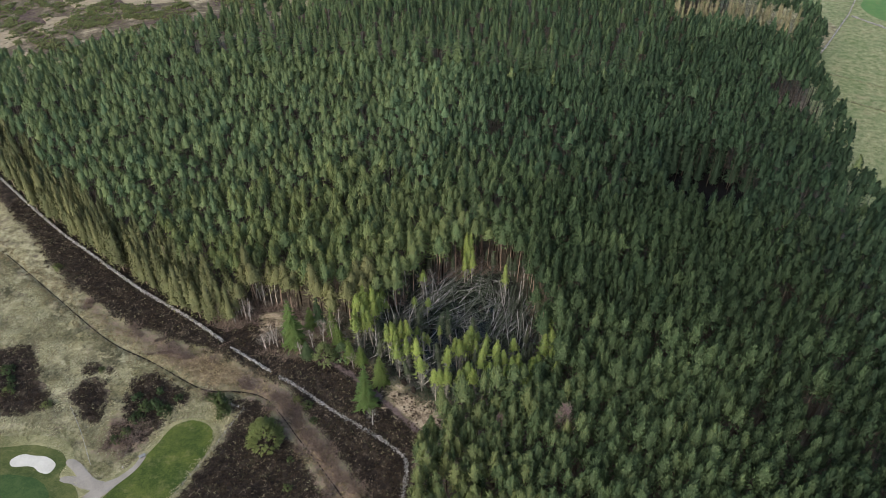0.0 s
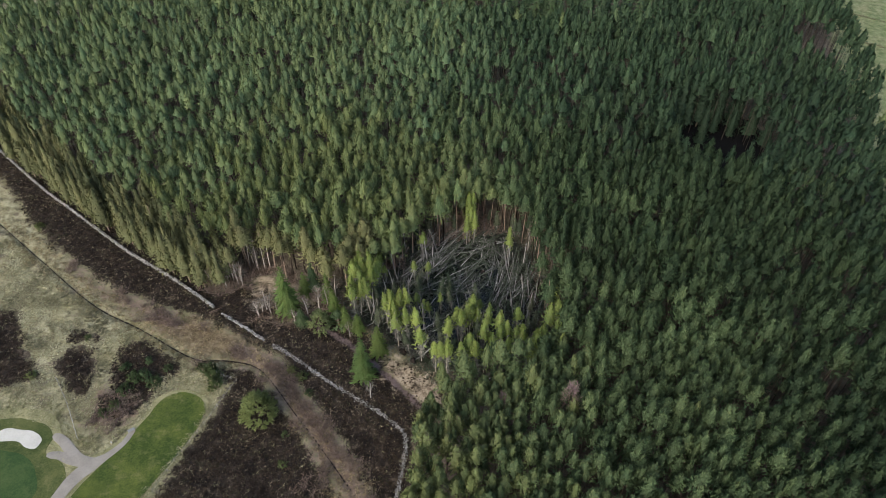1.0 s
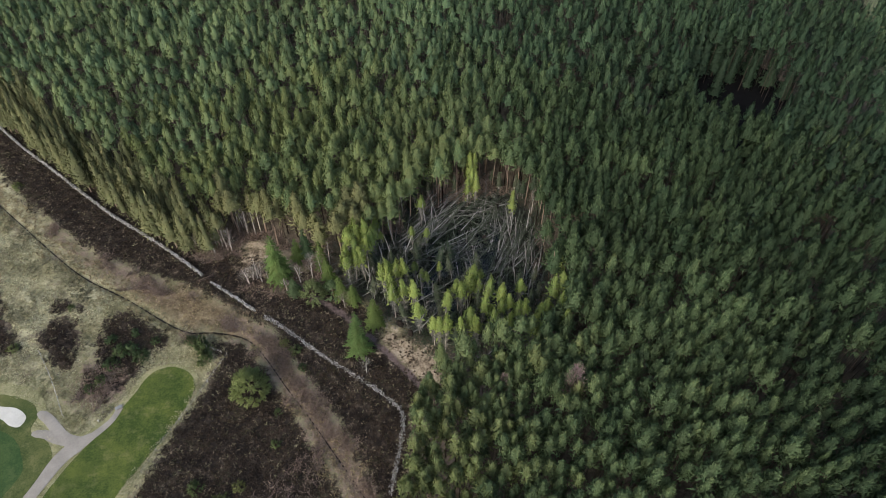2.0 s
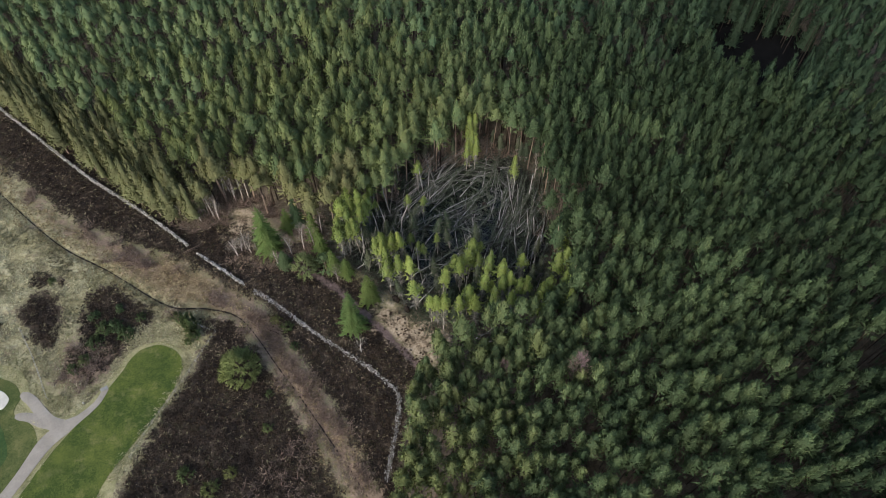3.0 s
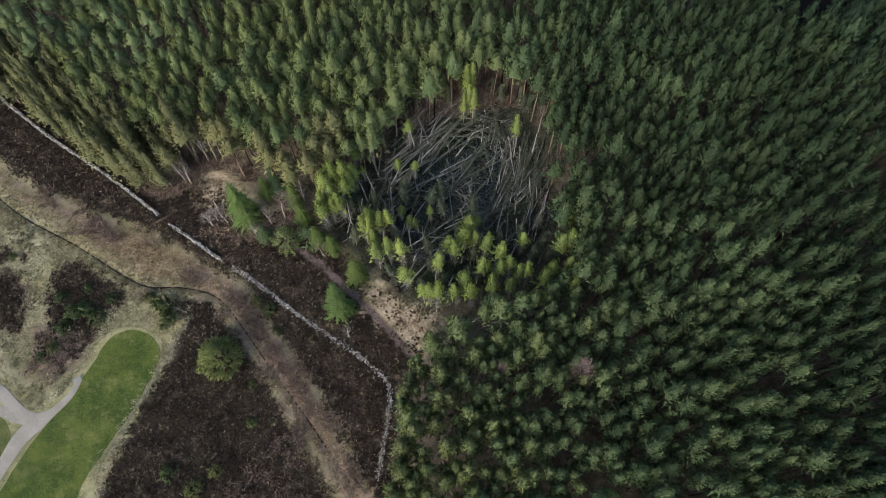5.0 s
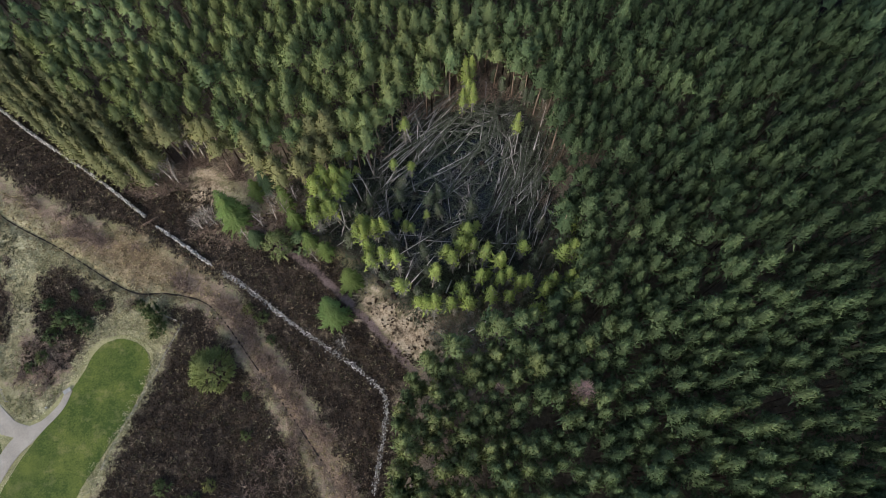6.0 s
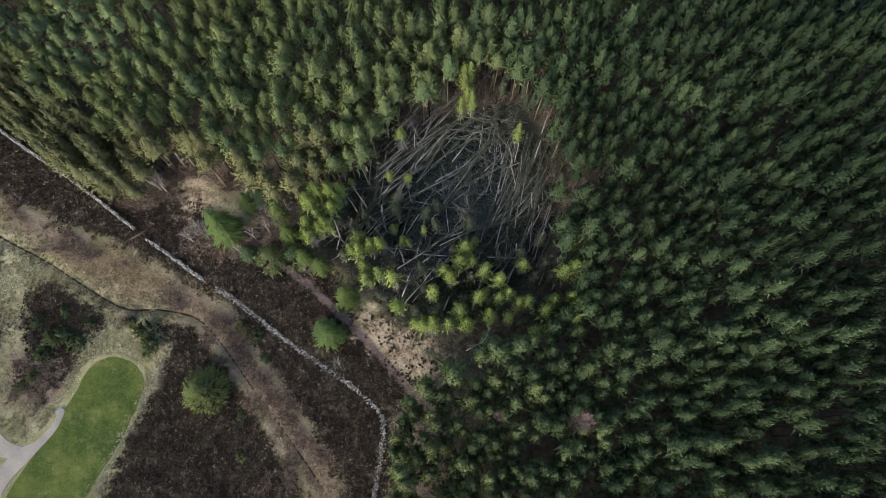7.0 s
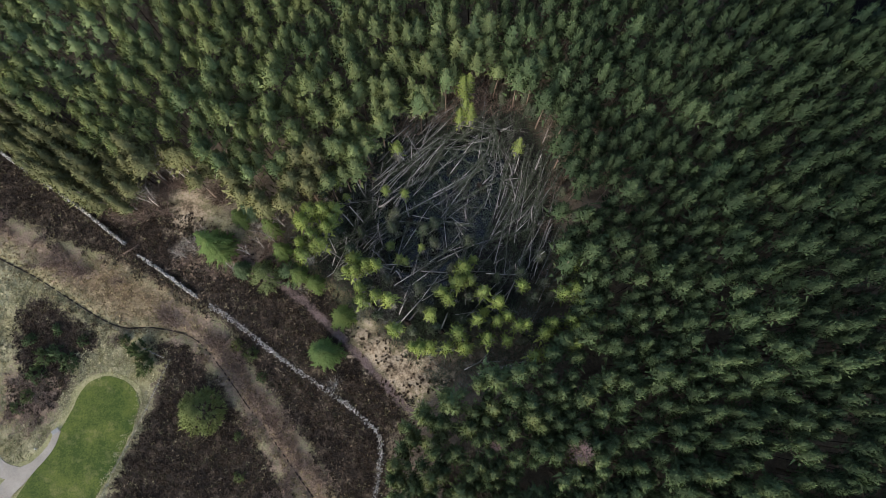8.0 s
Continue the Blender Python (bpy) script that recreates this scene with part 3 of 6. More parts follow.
ribbon("golf_path", [(-61.0, 82.6), (-61.9, 79.8), (-64.2, 77.0), (-66.6, 75.0), (-69.0, 72.0), (-71.2, 66.5), (-75, 58)], [1.1, 1.1, 1.4, 2.8, 2.7, 2.1, 2.1], 0.13, PATH, "pale grey gravel golf path", "path")
ribbon("path_branch", [(-66.4, 75.4), (-69.2, 76.2), (-71.4, 78.0), (-73.6, 80.0), (-75.2, 81.0), (-76.2, 81.4)], [2.4, 2.3, 2.0, 1.9, 1.7, 0.7], 0.115, PATH, "pale grey gravel branch of the golf path", "path")
ribbon("path_spur", [(-68.4, 75.6), (-70.8, 76.2), (-73.0, 77.0), (-74.8, 77.2), (-75.8, 77.2)], [1.8, 1.9, 1.7, 1.5, 0.6], 0.105, PATH, "short pale grey gravel spur of the golf path", "path")
ribbon("ditch_stream", DITCH_PLAN, [0.10 + 0.24 * ((k * 0.618) % 1) for k in range(150)], -0.36, MUD, "narrow dark peaty ditch winding through the moor", "ditch")
patch("sand_bunker", [(-87.6, 81.6), (-85.9, 82.9), (-83, 82.6), (-80.4, 82.2), (-78.2, 80.6), (-78.6, 78.6), (-80.6, 78.8), (-82.8, 80.1), (-86.7, 80.1)], 0.14, SAND, "pale sand golf bunker beside the putting green", "bunker", 0.1)
patch("pool", [(-10.5, 122.5), (-6, 126.5), (0, 126), (4, 132.5), (10, 134.2), (13.8, 129.5), (12.5, 122), (9.5, 115), (6, 108), (2.5, 103.6), (-3.0, 105), (-6, 110.5), (-8, 116.5)], -0.33, WATER, "black peaty pool among fallen trunks", "water", 0.6, 0.9)
# dark sheet over the litter paints the deep shade between the spruces
patch("gap_shade_floor", [(59, 166), (60, 179), (67, 190), (79, 194), (92, 190), (97, 174), (96, 160), (87, 150), (76, 148), (64, 152)], 0.16, GAP_SHADE, "near-black sheet standing for deep shade in a gap among spruces", "ground", 0.6, 0.4)
patch("pasture_field", [(206.7, 341.5), (202.3, 333.9), (201.8, 323.7), (205.1, 315.3), (216.1, 300.7), (236.9, 339.2), (244.1, 363.5), (222.2, 363.5)], 0.03, FIELD, "bright green grass field", "field")


# ------------------------------------------------------------ tree patterns
def unit(v):
    return v / (np.linalg.norm(v, axis=-1, keepdims=True) + 1e-9)


def plumes(s, base, tip, width, g, slot=0):
    """Spindle-shaped sprays of needles from base to tip (arrays)."""
    d = tip - base
    u = unit(np.cross(d, g.normal(0, 1, d.shape)))
    w = unit(np.cross(d, u))
    m = base + d * g.uniform(0.35, 0.5, (len(d), 1))
    h = np.reshape(width, (-1, 1)) / 2
    v = np.stack([base, m + u * h, m + (w * 0.87 - u * 0.5) * h, m - (w * 0.87 + u * 0.5) * h, tip], 1).reshape(-1, 3)
    i = np.arange(len(base))[:, None] * 5
    f = [i + np.array(q) for q in ((0, 2, 1), (0, 3, 2), (0, 1, 3), (1, 2, 4), (2, 3, 4), (3, 1, 4))]
    s.add(v, np.concatenate(f), slot)


def lobes(s, base, tip, width, g, sides=5):
    """Rounded, pointed masses of needles from base to tip (arrays), bent a little upwards."""
    n = len(base)
    d = tip - base
    u = unit(np.cross(d, np.array([0.3, 0.2, 1.0]) + g.normal(0, 0.3, d.shape)))
    w = unit(np.cross(d, u))
    h = np.reshape(width, (-1, 1)) / 2
    rows = [base[:, None]]
    for t, f in ((0.22, 0.8), (0.5, 1.0), (0.78, 0.62)):
        a = np.arange(sides) * 6.283 / sides + g.uniform(0, 6.283, (n, 1))
        k = f * g.uniform(0.75, 1.2, (n, sides))
        c = base + d * t - np.array([0, 0, 0.06]) * np.linalg.norm(d, axis=1, keepdims=True) * (1 - abs(2 * t - 1))
        rows.append(c[:, None] + (u[:, None] * np.cos(a)[..., None] + w[:, None] * np.sin(a)[..., None]) * (h * k)[..., None])
    rows.append(tip[:, None])
    v = np.concatenate(rows, 1)
    m = 2 + 3 * sides
    tri = []
    for k in range(sides):
        q = (k + 1) % sides
        tri += [(0, 1 + q, 1 + k)]
        for r in range(2):
            a0, a1 = 1 + r * sides, 1 + (r + 1) * sides
            tri += [(a0 + k, a0 + q, a1 + q), (a0 + k, a1 + q, a1 + k)]
        tri += [(1 + 2 * sides + k, 1 + 2 * sides + q, m - 1)]
    s.add(v.reshape(-1, 3), (np.array(tri)[None] + (np.arange(n) * m)[:, None, None]).reshape(-1, 3))


def crown_pine(g, height, radius, crown, whorls, per, sprays, up=0.8, full=0.8, size=1.0, skirt=0):
    """A conifer's crown: overlapping whorls with ragged edges, set with pointed sprays of needles that turn up."""
    s = Soup()
    turn = g.uniform(0, 6.283)
    lean = g.normal(0, 0.12, 2)
    for k in range(whorls):
        u = (k + 0.7) / whorls
        m = max(4, int(round(per * (0.55 + 0.5 * u))))
        a = turn + np.arange(m) * 6.283 / m + g.normal(0, 0.2, m)
        turn += 0.8 + g.normal(0, 0.2)
        r = radius * (u ** full) * g.uniform(0.72, 1.12, m)
        o = np.stack([np.cos(a), np.sin(a), 0 * a], 1)
        z = height - 0.25 - (crown - 0.25) * u + g.normal(0, 0.16, m)
        mid = np.array([lean[0] * (1 - u), lean[1] * (1 - u), 0])
        tip = o * r[:, None] + mid + z[:, None] * [0, 0, 1.0]
        top = mid + [0, 0, height - 0.1 - (crown - 0.25) * max(u - 1.9 / whorls, 0.0) - 0.2]
        b = a + np.diff(np.append(a, a[0] + 6.283)) / 2
        notch = np.stack([np.cos(b), np.sin(b), 0 * b], 1) * (r * 0.5)[:, None] + mid + (z + 0.2)[:, None] * [0, 0, 1.0]
        ring = np.stack([top + (tip - top) * 0.84, notch], 1).reshape(-1, 3)
        i = np.arange(2 * m)
        # inner whorls tinted darker, shade painted into the crown
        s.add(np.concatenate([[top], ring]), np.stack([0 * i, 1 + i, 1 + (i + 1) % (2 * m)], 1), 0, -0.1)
        q = np.repeat(np.arange(m), sprays)
        n = len(q)
        t = g.uniform(0.3, 1.08, (n, 1)) ** 0.75
        side = np.stack([-np.sin(a), np.cos(a), 0 * a], 1)[q] * g.uniform(-1, 1, (n, 1))
        c = top + (tip[q] - top) * t + side * r[q][:, None] * 0.34 * t
        d = unit(o[q] * 0.35 + side * 0.3 + g.normal(0, 0.3, (n, 3)) + np.stack([0 * t[:, 0]] * 2 + [g.uniform(0.5, 1.2, n) * up], 1))
        # lighter new shoots at random; lower sprays darkened as painted shade
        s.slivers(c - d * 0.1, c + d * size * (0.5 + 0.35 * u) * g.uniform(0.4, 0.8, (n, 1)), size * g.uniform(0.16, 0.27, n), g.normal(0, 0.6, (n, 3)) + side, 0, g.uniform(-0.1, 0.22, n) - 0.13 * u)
    n = skirt
    if n:
        a = g.uniform(0, 6.283, n)
        o = np.stack([np.cos(a), np.sin(a), 0 * a], 1)
        c = o * radius * g.uniform(0.15, 0.95, (n, 1)) + np.stack([0 * a, 0 * a, height - crown - g.uniform(-0.8, 2.4, n)], 1)
        d = o * 0.7 + np.stack([g.normal(0, 0.4, n), g.normal(0, 0.4, n), g.uniform(-0.3, 0.5, n)], 1)
        s.slivers(c, c + d * g.uniform(0.5, 0.9, (n, 1)), g.uniform(0.3, 0.5, n), g.normal(0, 0.5, (n, 3)) + [0, 0, 1], 0, g.uniform(-0.08, 0.1, n))
    n = 4
    d = unit(g.normal(0, 0.16, (n, 3)) + [0, 0, 1])
    c = np.tile([lean[0], lean[1], height - 0.8], (n, 1)) + g.normal(0, 0.03, (n, 3))
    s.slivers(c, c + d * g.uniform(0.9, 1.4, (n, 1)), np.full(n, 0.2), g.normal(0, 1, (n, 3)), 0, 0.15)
    return s


def crown_spruce(g, height, radius, low, tiers, per, teeth=0):
    """A spruce's crown: tiers of drooping boughs with side sprays."""
    s = Soup()
    for k in range(tiers):
        u = (k + 0.5) / tiers
        z = height - u * (height - low)
        r = radius * u ** 0.75 + 0.1
        m = max(5, int(per * (0.4 + 0.6 * u)))
        a = np.arange(m) * 2 * np.pi / m + g.uniform(0, 6.3) + g.normal(0, 0.15, m)
        rr = r * g.uniform(0.7, 1.15, m)
        zz = z + g.uniform(-0.25, 0.25, m) * (height - low) / tiers
        o = np.stack([np.cos(a), np.sin(a), np.zeros(m)], 1)
        base = np.stack([np.zeros(m), np.zeros(m), zz + 0.2 * r], 1)
        tip = o * rr[:, None] + np.stack([np.zeros(m), np.zeros(m), zz - 0.12 * rr], 1)
        s.blades(base, tip, rr * 0.36 + 0.12, np.tile([0, 0, 1.0], (m, 1)) + g.normal(0, 0.3, (m, 3)))
        for q in range(teeth):
            side = np.where(g.uniform(0, 1, m) < 0.5, -1.0, 1.0)[:, None]
            c = base + (tip - base) * g.uniform(0.35, 0.9, (m, 1))
            sd = np.stack([-np.sin(a), np.cos(a), np.zeros(m)], 1) * side
            d = unit(o + sd * g.uniform(0.4, 1.1, (m, 1)) + np.stack([np.zeros(m)] * 2 + [g.uniform(-0.35, 0.35, m)], 1))
            s.slivers(c, c + d * (rr[:, None] * 0.24 + 0.22), rr * 0.05 + 0.09, np.tile([0, 0, 1.0], (m, 1)) + g.normal(0, 0.4, (m, 3)))
    t = np.array([[0, 0, height - 0.6]])
    plumes(s, t, t + [[0.03, 0, 1.1]], np.array([0.22]), g)
    return s


def bare_limbs(g, s, height, radius, count, r0=0.05, start=0.3, rise=1.2, twigs=3):
    """Leafless limbs with twigs round a stem."""
    for k in range(count):
        u = start + (0.97 - start) * k / count
        a = g.uniform(0, 6.283)
        ln = radius * (1.15 - u) * g.uniform(0.7, 1.2) * 1.3
        d = unit(np.array([math.cos(a), math.sin(a), rise * g.uniform(0.6, 1.3)]))
        b = np.array([0, 0, height * u])
        s.pole(b, b + d * ln, r0 * (1.1 - u), 0.008, 3)
        q = b + d * ln * g.uniform(0.3, 0.9, (twigs, 1))
        e = unit(d + g.normal(0, 0.5, (twigs, 3)))
        s.slivers(q, q + e * ln * 0.5, np.full(twigs, 0.035), g.normal(0, 1, (twigs, 3)))


def stem(g, height, r0, r1, lean=0.0, sides=6):
    s = Soup()
    a = g.uniform(0, 6.283)
    pts = [np.array([math.cos(a) * lean * (u ** 1.6) + g.normal(0, 0.02), math.sin(a) * lean * (u ** 1.6) + g.normal(0, 0.02), u * height - 0.15 * (u == 0)]) for u in (0, 0.35, 0.7, 1.0)]
    pts[0][:2] = 0
    rad = [r0, r0 * 0.75 + r1 * 0.25, r0 * 0.4 + r1 * 0.6, r1]
    for k in range(3):
        s.pole(pts[k], pts[k + 1], rad[k], rad[k + 1], sides)
    return s


def pattern(crown, trunk, own=0.75):
    """Crown and trunk together as arrays, for joining into a wood."""
    cv, ct, cs = crown.arrays()
    tv, tt, ts = trunk.arrays()
    ct, cn = soften(cv, ct, 1.3, 0.6, own)
    tn = np.stack([*tv[:, :2].T, 0 * tv[:, 0]], 1) - np.array([tv[:, 0].mean(), tv[:, 1].mean(), 0])
    shade = np.concatenate(crown.shades + trunk.shades)
    return np.concatenate([cv, tv]), np.concatenate([ct, tt + len(cv)]), np.concatenate([cs, ts + 1]), np.concatenate([cn, unit(tn)]), shade


g0 = np.random.default_rng(21)
PINE_NEAR = [(crown_pine(g0, 15, g0.uniform(1.3, 1.8), g0.uniform(3.2, 4.8), 6, 7, 10, 1.7, 0.62, 1.1, 44), stem(g0, 13.0, 0.09, 0.03, 0.3, 3)) for _ in range(16)]
PINE_EDGE = [(crown_pine(g0, 14, g0.uniform(1.5, 1.9), g0.uniform(11.0, 12.4), 11, 6, 8, 1.2, 0.62, 1.1, 12), stem(g0, 12.0, 0.11, 0.03, 0.3, 4)) for _ in range(6)]
PINE_BAY = [(crown_pine(g0, 15, g0.uniform(1.6, 2.1), g0.uniform(4.0, 8.5), 7, 7, 10, 1.3, 0.7, 1.0, 14), stem(g0, 13.0, 0.13, 0.04, 0.5, 4)) for _ in range(9)]
PINE_FAR = [(crown_pine(g0, 15, g0.uniform(1.4, 1.75), g0.uniform(3.2, 4.2), 5, 5, 5, 1.5, 0.76, 1.25, 14), stem(g0, 12.0, 0.09, 0.03, 0.2, 3)) for _ in range(12)]
SPRUCE_FAR = [(crown_pine(g0, 18, g0.uniform(2.2, 2.7), g0.uniform(7.0, 9.0), 7, 5, 3, 0.9, 0.95, 1.7), stem(g0, 15, 0.2, 0.03, 0.1, 3)) for _ in range(8)]
LARCH_FAR = [(crown_pine(g0, 17, g0.uniform(1.4, 1.9), g0.uniform(7, 9), 7, 5, 5, 0.8, 0.95, 1.2), stem(g0, 16.4, 0.18, 0.03, 0.1, 3)) for _ in range(4)]


def tree_height(x):
    q = np.clip((x - 8) / 55, 0, 1)
    return 15.6 + 3.4 * q * q * (3 - 2 * q)


def in_hole(x, y):
    """Gaps inside the plantation: centre, half width, half depth."""
    out = np.zeros(np.shape(x), bool)
    for cx, cy, a, b in HOLES:
        out |= ((x - cx) / a) ** 2 + ((y - cy) / b) ** 2 < 1 + 0.5 * (vnoise(x, y, 3.0, 17) - 0.5)
    return out


HOLES = [(75, 165.5, 14, 16), (117, 210, 7.5, 15), (15.5, 196, 3.2, 3.5), (52, 79, 3.2, 2.6), (72, 84, 3.5, 3), (82, 108, 4, 3), (78, 117, 3, 3), (44, 97, 3, 2.2), (24, 72, 2.6, 2.2)]


def plant(pts, spacing, seed, jitter=0.36):
    g = np.random.default_rng(seed)
    x0, x1 = min(p[0] for p in pts), max(p[0] for p in pts)
    y0, y1 = min(p[1] for p in pts), max(p[1] for p in pts)
    X, Y = np.meshgrid(np.arange(x0, x1, spacing), np.arange(y0, y1, spacing * 0.92))
    X = X + (np.arange(X.shape[0])[:, None] % 2) * spacing / 2
    x, y = X.ravel(), Y.ravel()
    x = x + g.uniform(-jitter, jitter, len(x)) * spacing
    y = y + g.uniform(-jitter, jitter, len(y)) * spacing
    keep = inside(x, y, pts) & ~in_hole(x, y) & (g.uniform(0, 1, len(x)) > 0.05)
    return x[keep], y[keep], g


def wood(name, patterns, x, y, scale, wide, tint, mats, label, g, own=0.75):
    """Many trees joined into one wood."""
    V, T, S, C, N, n = [], [], [], [], [], 0
    which, turn = g.integers(0, len(patterns), len(x)), g.uniform(0, 6.283, len(x))
    for k, (v, t, s, o, shade) in enumerate([pattern(*p, own) for p in patterns]):
        idx = np.nonzero(which == k)[0]
        if not len(idx):
            continue
        c, sn = np.cos(turn[idx])[:, None], np.sin(turn[idx])[:, None]
        w, h = wide[idx][:, None], scale[idx][:, None]
        vx = (v[:, 0] * c - v[:, 1] * sn) * w + x[idx][:, None]
        vy = (v[:, 0] * sn + v[:, 1] * c) * w + y[idx][:, None]
        V.append(np.stack([vx, vy, v[:, 2] * h], 2).reshape(-1, 3))
        N.append(np.stack([o[:, 0] * c - o[:, 1] * sn, o[:, 0] * sn + o[:, 1] * c, o[:, 2] + 0 * c], 2).reshape(-1, 3))
        T.append((t[None] + (np.arange(len(idx)) * len(v))[:, None, None]).reshape(-1, 3) + n)
        S.append(np.tile(s, len(idx)))
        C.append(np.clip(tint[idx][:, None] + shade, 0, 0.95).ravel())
        n += len(idx) * len(v)
    me = raw_mesh(name, np.concatenate(V), np.concatenate(T), mats, np.concatenate(S), np.concatenate(C), np.concatenate(N))
    return tagged(new(name, me), label, "trees", kind="stuff")


# ------------------------------------------------------------ the plantation
px, py, gp = plant(FOREST, 2.7, 31, 0.46)
thinned = gp.uniform(0, 1, len(px)) > np.clip((px - 22) / 30, 0, 1) * np.clip((190 - py) / 40, 0, 1) * 0.08 + np.clip((px - 66) / 20, 0, 1) * np.clip((135 - py) / 20, 0, 1) * 0.2
px, py = px[thinned], py[thinned]
spruce_part, larch_part = inside(px, py, TALL_SPRUCE), inside(px, py, LARCHES)
thin = gp.uniform(0, 1, len(px))
pine_part = ~(spruce_part | larch_part) & (line_distance(px, py, FRONT_ROW) > 5.0)
hs = tree_height(px) / 15.0 * gp.normal(1.0, 0.085, len(px)) * (0.94 + 0.12 * vnoise(px, py, 14, 8))
ws = gp.uniform(0.8, 1.38, len(px))
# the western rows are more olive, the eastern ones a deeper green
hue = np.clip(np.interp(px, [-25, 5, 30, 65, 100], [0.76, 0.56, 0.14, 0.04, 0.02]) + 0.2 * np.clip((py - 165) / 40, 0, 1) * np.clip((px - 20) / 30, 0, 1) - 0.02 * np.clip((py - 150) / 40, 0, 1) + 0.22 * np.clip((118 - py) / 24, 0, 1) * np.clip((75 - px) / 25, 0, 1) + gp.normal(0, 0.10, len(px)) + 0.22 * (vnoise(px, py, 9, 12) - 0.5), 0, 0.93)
hue = np.where(gp.uniform(0, 1, len(px)) < 0.002, 1.0, hue)
outer = zone(px, py, FOREST)
bay = line_distance(px, py, CLEARING[:6])
rim = pine_part & (outer < 7.5 + 5 * (vnoise(px, py, 6, 23) - 0.5)) & (px < -50) & (py < 235)
bays = pine_part & ~rim & ((bay < 6.5) | ((outer < 4.5) & (px < -18) & (py < 132)) | ((outer < 3.0) & (px < 30) & (py > 94) & (py < 160)))
single = pine_part & ~bays & (px < 58) & (py > 67) & (py < 93)
near = pine_part & ~single & ~rim & ~bays & (np.hypot(px * 0.8, py - 95) < 76 + 26 * (vnoise(px, py, 7, 19) - 0.5) + gp.normal(0, 5, len(px)))
far = pine_part & ~single & ~near & ~rim & ~bays
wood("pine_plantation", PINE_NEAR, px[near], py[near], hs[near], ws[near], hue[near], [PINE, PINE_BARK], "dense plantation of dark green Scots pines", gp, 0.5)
ex, ey, ge = plant([(-190, 243), (-105, 154), (-57, 118.5), (-50, 121), (-58, 130), (-100, 165), (-185, 250)], 2.6, 37, 0.46)
low = inside(ex, ey, FOREST) & (zone(ex, ey, FOREST) < 3.2) & (ey < 235)
ex, ey = np.concatenate([px[rim], ex[low]]), np.concatenate([py[rim], ey[low]])
short = np.concatenate([hs[rim] * 0.97, ge.uniform(0.55, 0.85, low.sum())])
wood("edge_pines", PINE_EDGE, ex, ey, short, np.concatenate([ws[rim], ge.uniform(0.75, 1.15, low.sum())]), np.clip(ge.normal(0.58, 0.12, len(ex)), 0.3, 0.85), [EDGE_PINE, RED_BARK], "olive green pines with low boughs along the wood's edge", ge, 0.5)
for part_of, needles, lift in ((bays & (px < -16), EDGE_PINE, -0.1), (bays & (px >= -16), PINE, 0.0)):
    wood("bay_pines", PINE_BAY, px[part_of], py[part_of], hs[part_of] * 0.95, ws[part_of] * 1.18, np.clip(hue[part_of] + np.where(px[part_of] < 12, 0.16, -0.06) + lift, 0, 0.8), [needles, RED_BARK], "broad-topped olive green pines with bare reddish trunks", gp, 0.5)
# far rows wear the haze-tinted needles
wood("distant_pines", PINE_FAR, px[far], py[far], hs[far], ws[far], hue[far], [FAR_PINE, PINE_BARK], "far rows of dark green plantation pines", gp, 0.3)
SOUTH = [(-4.5, 82), (2.4, 89.4), (12, 92.4), (24, 96), (46, 97), (62, 90), (62, 62), (-5.5, 62)]
qx, qy, gq = plant(SOUTH, 2.9, 35, 0.46)
wood("young_pine_growth", PINE_NEAR, qx, qy, gq.uniform(0.78, 1.0, len(qx)) * tree_height(qx) / 15, gq.uniform(0.6, 0.9, len(qx)), np.clip(np.interp(qx, [0, 60], [0.5, 0.3]) + gq.normal(0, 0.12, len(qx)), 0, 0.9), [PINE, PINE_BARK], "dense younger pines filling the southern corner", gq, 0.5)
ux, uy, gu = plant([(24, 98), (62, 91), (64, 40), (105, 40), (115, 100), (117, 150), (100, 152), (60, 148), (40, 160), (24, 140)], 3.7, 36, 0.5)
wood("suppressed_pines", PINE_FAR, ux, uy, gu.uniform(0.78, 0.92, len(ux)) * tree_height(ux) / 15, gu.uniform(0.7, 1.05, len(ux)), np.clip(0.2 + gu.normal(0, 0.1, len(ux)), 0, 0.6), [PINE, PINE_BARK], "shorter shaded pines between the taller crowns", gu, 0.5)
sx, sy, gs = plant(TALL_SPRUCE, 4.3, 33, 0.4)
m = ~inside(sx, sy, LARCHES) & (line_distance(sx, sy, FRONT_ROW) > 3.5)
sx, sy = sx[m], sy[m]
wood("spruce_wood", SPRUCE_FAR, sx, sy, gs.uniform(0.85, 1.12, len(sx)), gs.uniform(0.75, 1.15, len(sx)), np.clip(np.interp(sx, [-90, -10, 60], [0.9, 0.65, 0.45]) + gs.normal(0, 0.15, len(sx)), 0, 1), [SPRUCE, PINE_BARK], "tall dark green spruces behind the pines", gs, 0.4)
m = larch_part & (thin < 0.5)
wood("larch_wood", LARCH_FAR, px[m], py[m], gp.uniform(0.85, 1.1, m.sum()), gp.uniform(0.9, 1.15, m.sum()), gp.uniform(0, 1, m.sum()), [LARCH, PINE_BARK], "straw-coloured leafless larches", gp)


def leaf_mesh(name, soup, leaf, tint, spread=1.4, lift=0.6, own=0.55):
    v, t, _ = soup.arrays()
    t, n = soften(v, t, spread, lift, own)
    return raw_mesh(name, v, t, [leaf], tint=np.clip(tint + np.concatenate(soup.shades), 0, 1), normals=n)


